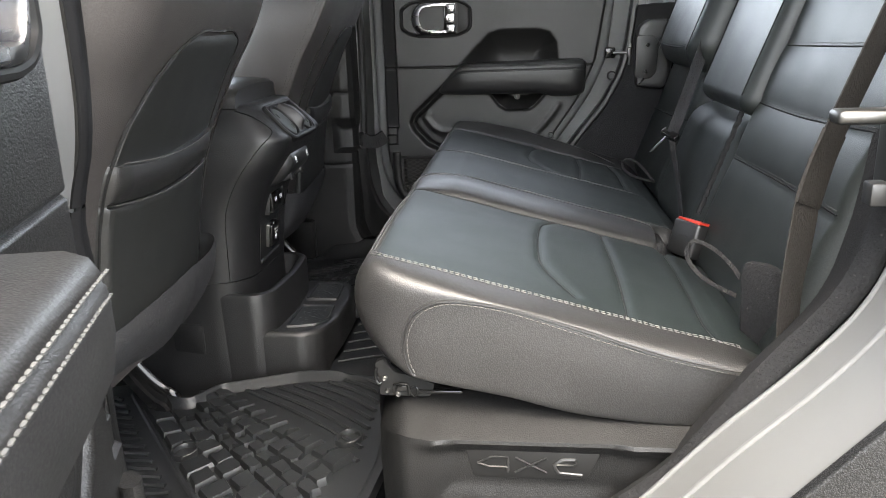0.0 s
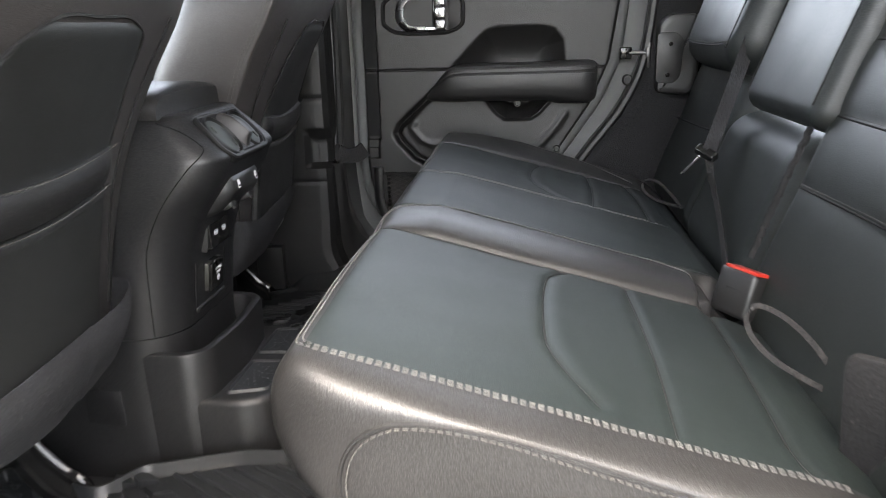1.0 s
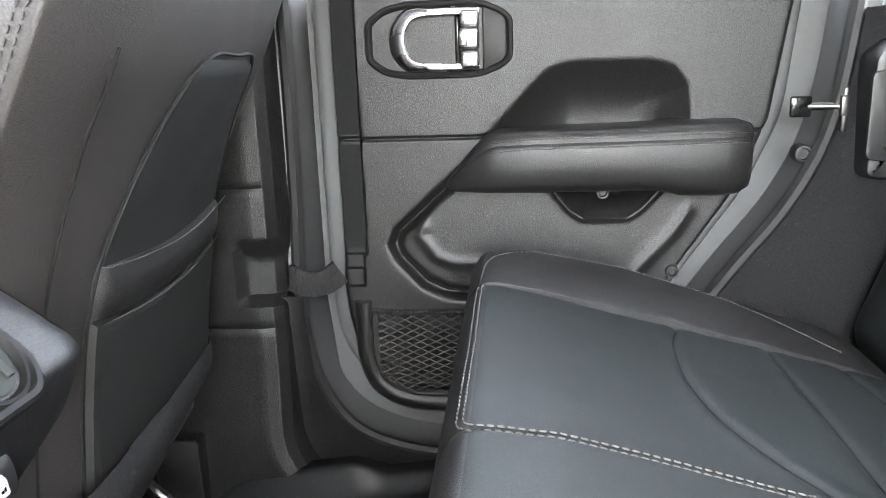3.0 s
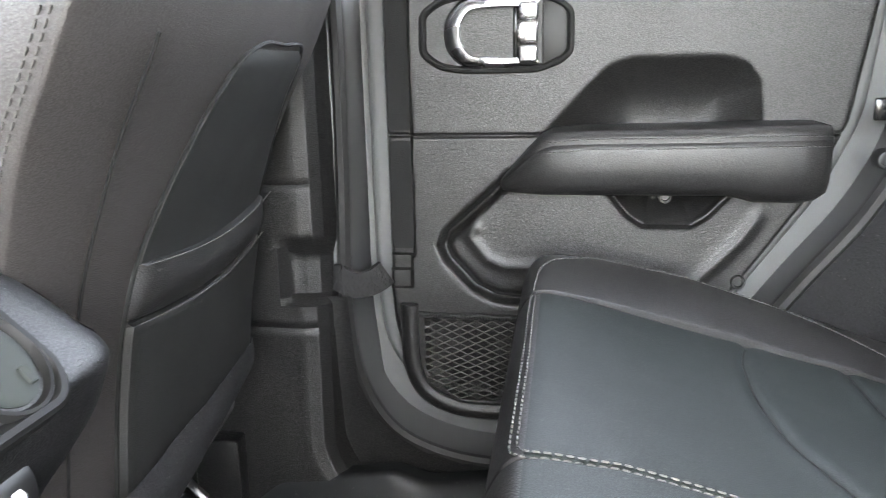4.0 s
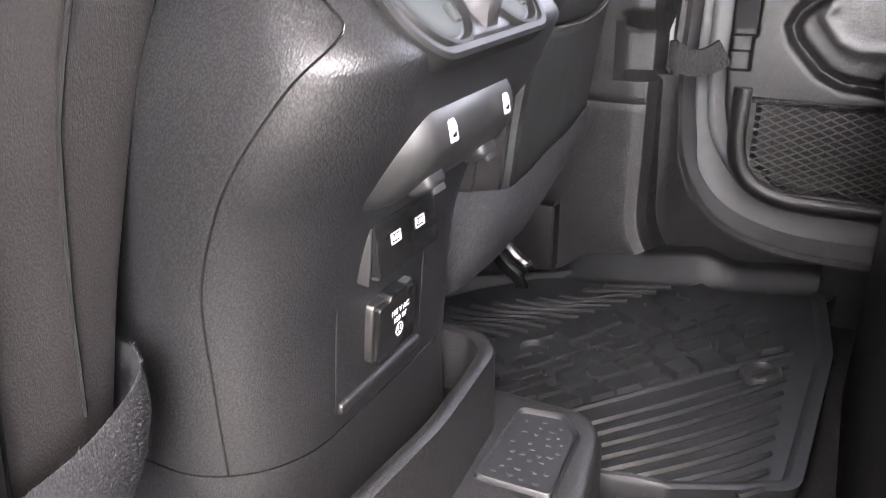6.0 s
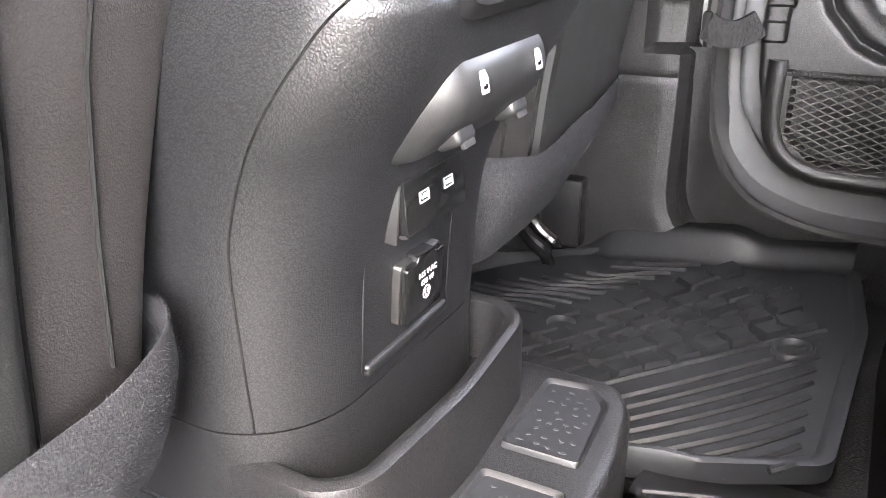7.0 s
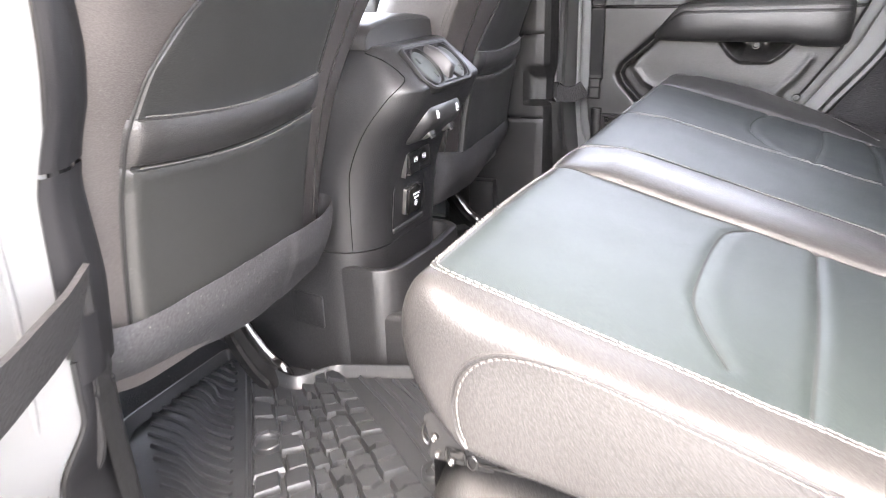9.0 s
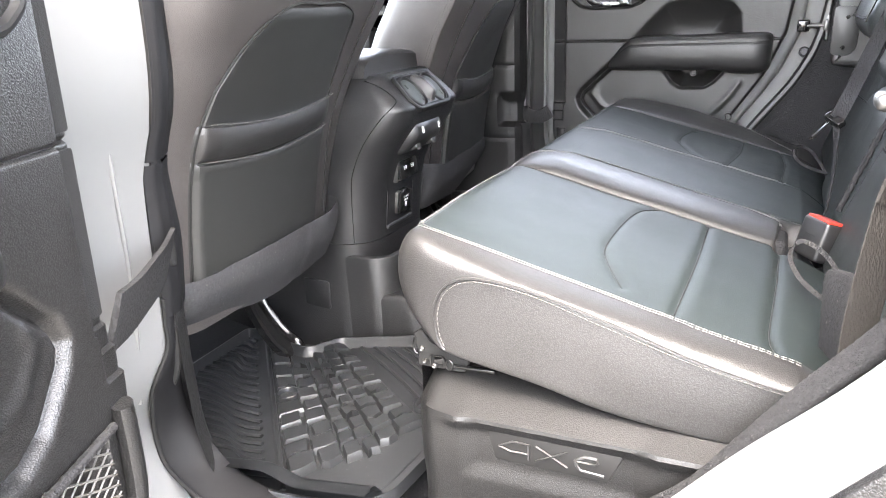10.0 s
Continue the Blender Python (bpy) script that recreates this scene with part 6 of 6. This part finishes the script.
part("tab", bm, CARPET, flap)

# check straps between body and doors
for s, a, b in ((1, (-0.066, 0.652, 0.328), (-0.004, 0.668, 0.332)), (-1, (-0.069, -0.668, 0.352), (0.034, -0.850, 0.350))):
    strap = thing("door_check_strap", "black woven check strap between pillar and door", "strap", group="door check straps")
    bm = bmesh.new()
    A, B = Vector(a), Vector(b)
    mid_ = A.lerp(B, 0.5) + V(0, -s * 0.006, -0.012 if s > 0 else -0.004)
    ribbon(bm, smooth_line([A, A.lerp(mid_, 0.5) + V(0, 0, -0.003), mid_, B.lerp(mid_, 0.5) + V(0, 0, -0.003), B], 24), 0.034 if s > 0 else 0.060, 0.010 if s > 0 else 0.005, V(0, 0, 1) if s > 0 else V(0.35, 0, 1))
    part("webbing", bm, WEB, strap)
    bm = bmesh.new()
    block(bm, A, (0.012, 0.012, 0.036), 0.004, 3)
    part("anchor", bm, MATTE, strap)

# latch plate, striker and bolt on the passenger side's rear post
plate_ = thing("latch_cover", "black plastic cover over the door striker", "trim cover", pose(-0.021, 0, -0.002))
bm = bmesh.new()
outer = round_outline([(0.668, 0.455), (0.735, 0.450), (0.752, 0.475), (0.758, 0.600), (0.745, 0.618), (0.690, 0.618), (0.668, 0.598)], 0.012)
rings(bm, [[V(p.x, y, p.y) for p in offset2d(outer, d)] for d, y in ((0.0, 0.670), (0.0, 0.630), (0.003, 0.624), (0.008, 0.622), (0.016, 0.622))])
bmesh.ops.recalc_face_normals(bm, faces=bm.faces[:])
part("cover", bm, SMOOTH, plate_)
bm = bmesh.new()
plate(bm, round_outline([(0.664, 0.478), (0.700, 0.475), (0.714, 0.488), (0.720, 0.565), (0.705, 0.580), (0.664, 0.580)], 0.010), 0.006, 0.002, 2, pose(0, 0.622, 0))
inset = part("inset", bm, SMOOTH, plate_)
for x, z in ((0.692, 0.557), (0.688, 0.493)):
    bm = disc(bmesh.new(), oval(x, z, 0.0045, 0.0045, 16), [(0.0, 0.618), (0.0, 0.6145), (0.001, 0.614), (0.0018, 0.614), (0.0024, 0.6155), (0.0035, 0.6155)])
    part("screw", bm, GLOSSY, inset)
striker = thing("door_striker", "zinc-plated striker bolted to the rear door post", "latch", pose(-0.020, 0, -0.004))
bm = bmesh.new()
block(bm, (0.655, 0.670, 0.536), (0.008, 0.016, 0.055), 0.003, 2)
part("striker_plate", bm, STEEL, striker)
bm = bmesh.new()
tube(bm, [V(0.655, 0.664, 0.540), V(0.636, 0.668, 0.540), V(0.612, 0.676, 0.540)], 0.005, 10)
block(bm, (0.652, 0.662, 0.541), (0.010, 0.012, 0.024), 0.003, 2)
part("pin", bm, STEEL, striker)
bm = bmesh.new()
block(bm, (0.606, 0.6735, 0.540), (0.026, 0.006, 0.026), 0.003, 2)
part("latch_mouth", bm, GLOSSY, striker)
bm = disc(bmesh.new(), oval(0.606, 0.481, 0.0115, 0.0115, 28), [(0.0, 0.690), (0.0, 0.672), (0.0015, 0.670), (0.004, 0.6695), (0.005, 0.6725), (0.0075, 0.6725)])
plug = thing("rubber_plug", "black rubber plug in the door edge", "plug", pose(-0.013, 0, -0.003))
part("plug", bm, RUBBER, plug)
# silver latch on the driver side's rear post
latch = thing("door_latch", "worn silver striker bracket on the rear door post", "latch", pose(-0.010, 0, -0.012))
bm = bmesh.new()
block(bm, (0.658, -0.700, 0.550), (0.060, 0.026, 0.012), 0.005, 3)
part("tongue", bm, STEEL, latch, "worn silver tongue")
bm = bmesh.new()
block(bm, (0.690, -0.690, 0.520), (0.030, 0.030, 0.075), 0.006, 3)
part("bracket", bm, STEEL, latch)
bm = bmesh.new()
block(bm, (0.676, -0.702, 0.486), (0.030, 0.020, 0.020), 0.003, 2)
part("stop", bm, SMOOTH, latch, "black rubber stop")
bm = disc(bmesh.new(), oval(0.686, 0.522, 0.010, 0.010, 20), [(0.0, -0.700), (0.0, -0.708), (0.002, -0.710), (0.006, -0.710)])
part("screw", bm, CHROME, latch)
# ---- floor mats ----
L1 = ((-0.336, 0.184), (0.018, 0.625))
L2 = ((-0.155, 0.182), (0.138, 0.446))


def mat_z(x):
    return 0.137 * max(0.0, x + 0.146)


MAT = [(-0.365, 0.425), (-0.372, 0.195), (-0.292, 0.182), (-0.250, 0.222), (-0.205, 0.232), (-0.170, 0.170), (-0.030, 0.150), (0.05, 0.160), (0.165, 0.20), (0.180, 0.45), (0.165, 0.60), (0.12, 0.645), (-0.12, 0.640), (-0.22, 0.605), (-0.30, 0.52)]


def floor_mat(s):
    mat = thing("floor_mat", "black rubber floor mat with a raised tread pattern", "floor mat", group="rear floor mats")
    out = round_outline(MAT, 0.016, 5)
    bm = bmesh.new()
    steps = ((0.0, -0.020), (0.0, 0.010), (0.002, 0.0145), (0.006, 0.015), (0.009, 0.011), (0.012, 0.001), (0.016, -0.002))
    loops = [[V(p.x, s * p.y, (z if z < 0 else z * (1 - step_((p.x - 0.02) / 0.08)) * (1 + 0.3 * step_((p.y - 0.42) / 0.1)) * (1 - 0.85 * step_((p.y - 0.50) / 0.06) * step_((-0.12 - p.x) / 0.05))) + mat_z(p.x)) for p in offset2d(out, d)] for d, z in steps]
    rings(bm, loops, cap=False)
    xs, ys = span(-0.372, 0.182, 90), span(0.15, 0.65, 80)
    poly = [tuple(p) for p in offset2d(out, 0.012)]
    grid = {}
    for i in range(89):
        for j in range(79):
            if inside(((xs[i] + xs[i + 1]) / 2, (ys[j] + ys[j + 1]) / 2), poly):
                q = []
                for a, b in ((i, j), (i + 1, j), (i + 1, j + 1), (i, j + 1)):
                    if (a, b) not in grid:
                        grid[a, b] = bm.verts.new((xs[a], s * ys[b], mat_z(xs[a]) - 0.002))
                    q.append(grid[a, b])
                bm.faces.new(q if s > 0 else q[::-1])
    part("sheet", bm, RUBBER, mat)
    # raised flange towards the sill
    bm = bmesh.new()

    def fl(u, v):
        x = -0.215 + 0.37 * u
        rise = (0.045 - 0.020 * step_((x - 0.0) / 0.06)) * step_((x + 0.215) / 0.07)
        return V(x, s * (0.600 + 0.05 * v), mat_z(x) + rise * step_(v / 0.6) - 0.001)

    lattice(bm, fl, span(0, 1, 50), span(0, 1, 14))
    bmesh.ops.solidify(bm, geom=bm.faces[:], thickness=0.004)
    bmesh.ops.recalc_face_normals(bm, faces=bm.faces[:])
    part("flange", bm, RUBBER, mat)
    # border ribs of the tread band
    for (a, b), name in ((L1, "band_edge"), (L2, "band_edge")):
        bm = bmesh.new()
        tube(bm, [V(p.x, s * p.y, mat_z(p.x) - 0.001) for p in even([(a[0], a[1], 0), (b[0], b[1], 0)], 30)], 0.0045, 6, flat=0.8)
        part(name, bm, RUBBER, mat)
    rng = random.Random(11)
    # tread blocks between the two lines
    rows, a0 = 11, 0.015
    holes = ((-0.146, 0.380), (0.112, 0.385))

    def band(u, t):
        ax, ay = L1[0][0] + (L1[1][0] - L1[0][0]) * u, L1[0][1] + (L1[1][1] - L1[0][1]) * u
        bx, by = L2[0][0] + (L2[1][0] - L2[0][0]) * u, L2[0][1] + (L2[1][1] - L2[0][1]) * u
        return ax + (bx - ax) * t, ay + (by - ay) * t + 0.016 * math.sin(math.pi * t) * 0

    for r in range(rows):
        cuts = [0.03]
        widths = [0.22, 0.17, 0.12, 0.11, 0.15, 0.19]
        if r % 2:
            widths = [0.19, 0.19, 0.11, 0.12, 0.18, 0.17]
        for w in widths:
            cuts.append(cuts[-1] + w * 1.01)
        for c in range(len(widths)):
            shift = (0.0, 0.012, 0.040, 0.052, 0.020, 0.006)[c] + 0.006 * math.sin(r * 2.3 + c)
            u0, u1 = a0 + (r + 0.0) / rows * 0.96 + shift, a0 + (r + 1) / rows * 0.96 + shift
            g = 0.0029
            corners = []
            for (uu, tt) in ((u0, cuts[c]), (u0, cuts[c + 1]), (u1, cuts[c + 1]), (u1, cuts[c])):
                x, y = band(uu + rng.uniform(-0.006, 0.006), tt + rng.uniform(-0.012, 0.012))
                corners.append(Vector((x, y)))
            k = rng.random()
            if k < 0.55:
                e = corners[0].lerp(corners[1], rng.uniform(0.35, 0.65)) + (corners[3] - corners[0]) * rng.uniform(-0.22, 0.22)
                corners.insert(1, e)
            if k > 0.3:
                i = len(corners) - 2
                e = corners[i].lerp(corners[i + 1], rng.uniform(0.35, 0.65)) + (corners[0] - corners[-1]) * rng.uniform(-0.22, 0.22)
                corners.insert(i + 1, e)
            mid_ = sum(corners, Vector((0, 0))) / len(corners)
            if any(math.hypot(mid_.x - hx, mid_.y - hy) < 0.026 for hx, hy in holes) or not (-0.35 < mid_.x < 0.15 and 0.19 < mid_.y < 0.625):
                continue
            if -0.262 < mid_.x < -0.19 and mid_.y < 0.262:
                continue
            poly = [mid_ + (p - mid_) * (1 - g / max(0.008, (p - mid_).length)) for p in corners]
            area = sum(p.x * q.y - q.x * p.y for p, q in zip(poly, poly[1:] + poly[:1])) / 2
            if abs(area) < 0.00012:
                continue
            lift = rng.uniform(0.0085, 0.0105)
            loops = []
            for k_, z in ((1.0, -0.003), (0.98, lift * 0.45), (0.87, lift)):
                loops.append([V(mid_.x + (p.x - mid_.x) * k_, s * (mid_.y + (p.y - mid_.y) * k_), z + mat_z(p.x)) for p in poly])
            bm = bmesh.new()
            rings(bm, loops)
            bmesh.ops.recalc_face_normals(bm, faces=bm.faces[:])
            part("tread_block", bm, RUBBER, mat, angle=25)
    # outer ribs, bent in the middle, and the ribs before the seat
    for k in range(23):
        f = k / 22
        ex, ey = L1[0][0] + (L1[1][0] - L1[0][0]) * f, L1[0][1] + (L1[1][1] - L1[0][1]) * f
        ex, ey = ex - 0.012, ey + 0.012
        long = 0.05 + 0.115 * min(1.0, f / 0.35) if f < 0.55 else 0.165 - 0.20 * (f - 0.55)
        long = max(0.03, long)
        ax = max(-0.352, ex - long)
        bend = 0.014 if 4 < k < 19 else 0.004
        pts = smooth_line([(ax, ey - bend * 1.2, 0), (ax + (ex - ax) * 0.35, ey - bend, 0), (ax + (ex - ax) * 0.7, ey + bend * 0.4, 0), (ex, ey + bend * 0.6, 0)], 14)
        pts = [p for p in pts if p.y < 0.60 - 0.6 * max(0.0, -0.20 - p.x)]
        if len(pts) > 4:
            part("rib", tube(bmesh.new(), [V(p.x, s * p.y, mat_z(p.x) - 0.0008) for p in pts], 0.0042, 6, flat=0.9), RUBBER, mat)
    for k in range(9):
        x0 = -0.122 + 0.030 * k
        far_ = (0.136 - x0) / 0.74
        if far_ > 0.02:
            pts = [V(x0 + 0.74 * t + 0.010 * math.sin(math.pi * t / far_) * min(1.0, far_ / 0.2), 0.178 + 0.67 * t, 0) for t in span(0, far_, 16)]
            part("rib", tube(bmesh.new(), [V(p.x, s * p.y, mat_z(p.x) - 0.0008) for p in pts], 0.0042, 6, flat=0.9), RUBBER, mat)
    for hx, hy in holes:
        bm = bmesh.new()
        o = oval(hx, hy, 0.0215, 0.0215, 28)
        rings(bm, [[V(p.x, s * p.y, z + mat_z(p.x)) for p in offset2d(o, d)] for d, z in ((0.0, -0.003), (0.0, 0.006), (0.001, 0.0072), (0.0032, 0.0072), (0.0042, 0.006), (0.005, -0.0005), (0.012, -0.0012))])
        bmesh.ops.recalc_face_normals(bm, faces=bm.faces[:])
        part("fixing_ring", bm, RUBBER, mat)


floor_mat(-1)
floor_mat(1)


# low saddle that joins the two mats behind the console
saddle = thing("mat_saddle", "black rubber mat section over the floor tunnel", "floor mat")
bm = bmesh.new()


def saddle_z(x, y):
    return 0.030 + 0.10 * max(0.0, x - 0.03) * 0.6 - 0.022 * step_((abs(y) - 0.11) / 0.07)


lattice(bm, lambda x, y: V(x, y, saddle_z(x, y)), span(0.020, 0.185, 24), span(-0.19, 0.19, 50))
bmesh.ops.solidify(bm, geom=bm.faces[:], thickness=0.004)
bmesh.ops.recalc_face_normals(bm, faces=bm.faces[:])
part("sheet", bm, RUBBER, saddle)
for k in range(6):
    y = -0.11 + 0.044 * k
    bm = bmesh.new()
    tube(bm, [V(x, y + 0.020 * math.sin((x - 0.03) * 16), saddle_z(x, y) + 0.0008) for x in span(0.030, 0.180, 20)], 0.0032, 6, flat=0.7)
    part("rib", bm, RUBBER, saddle)
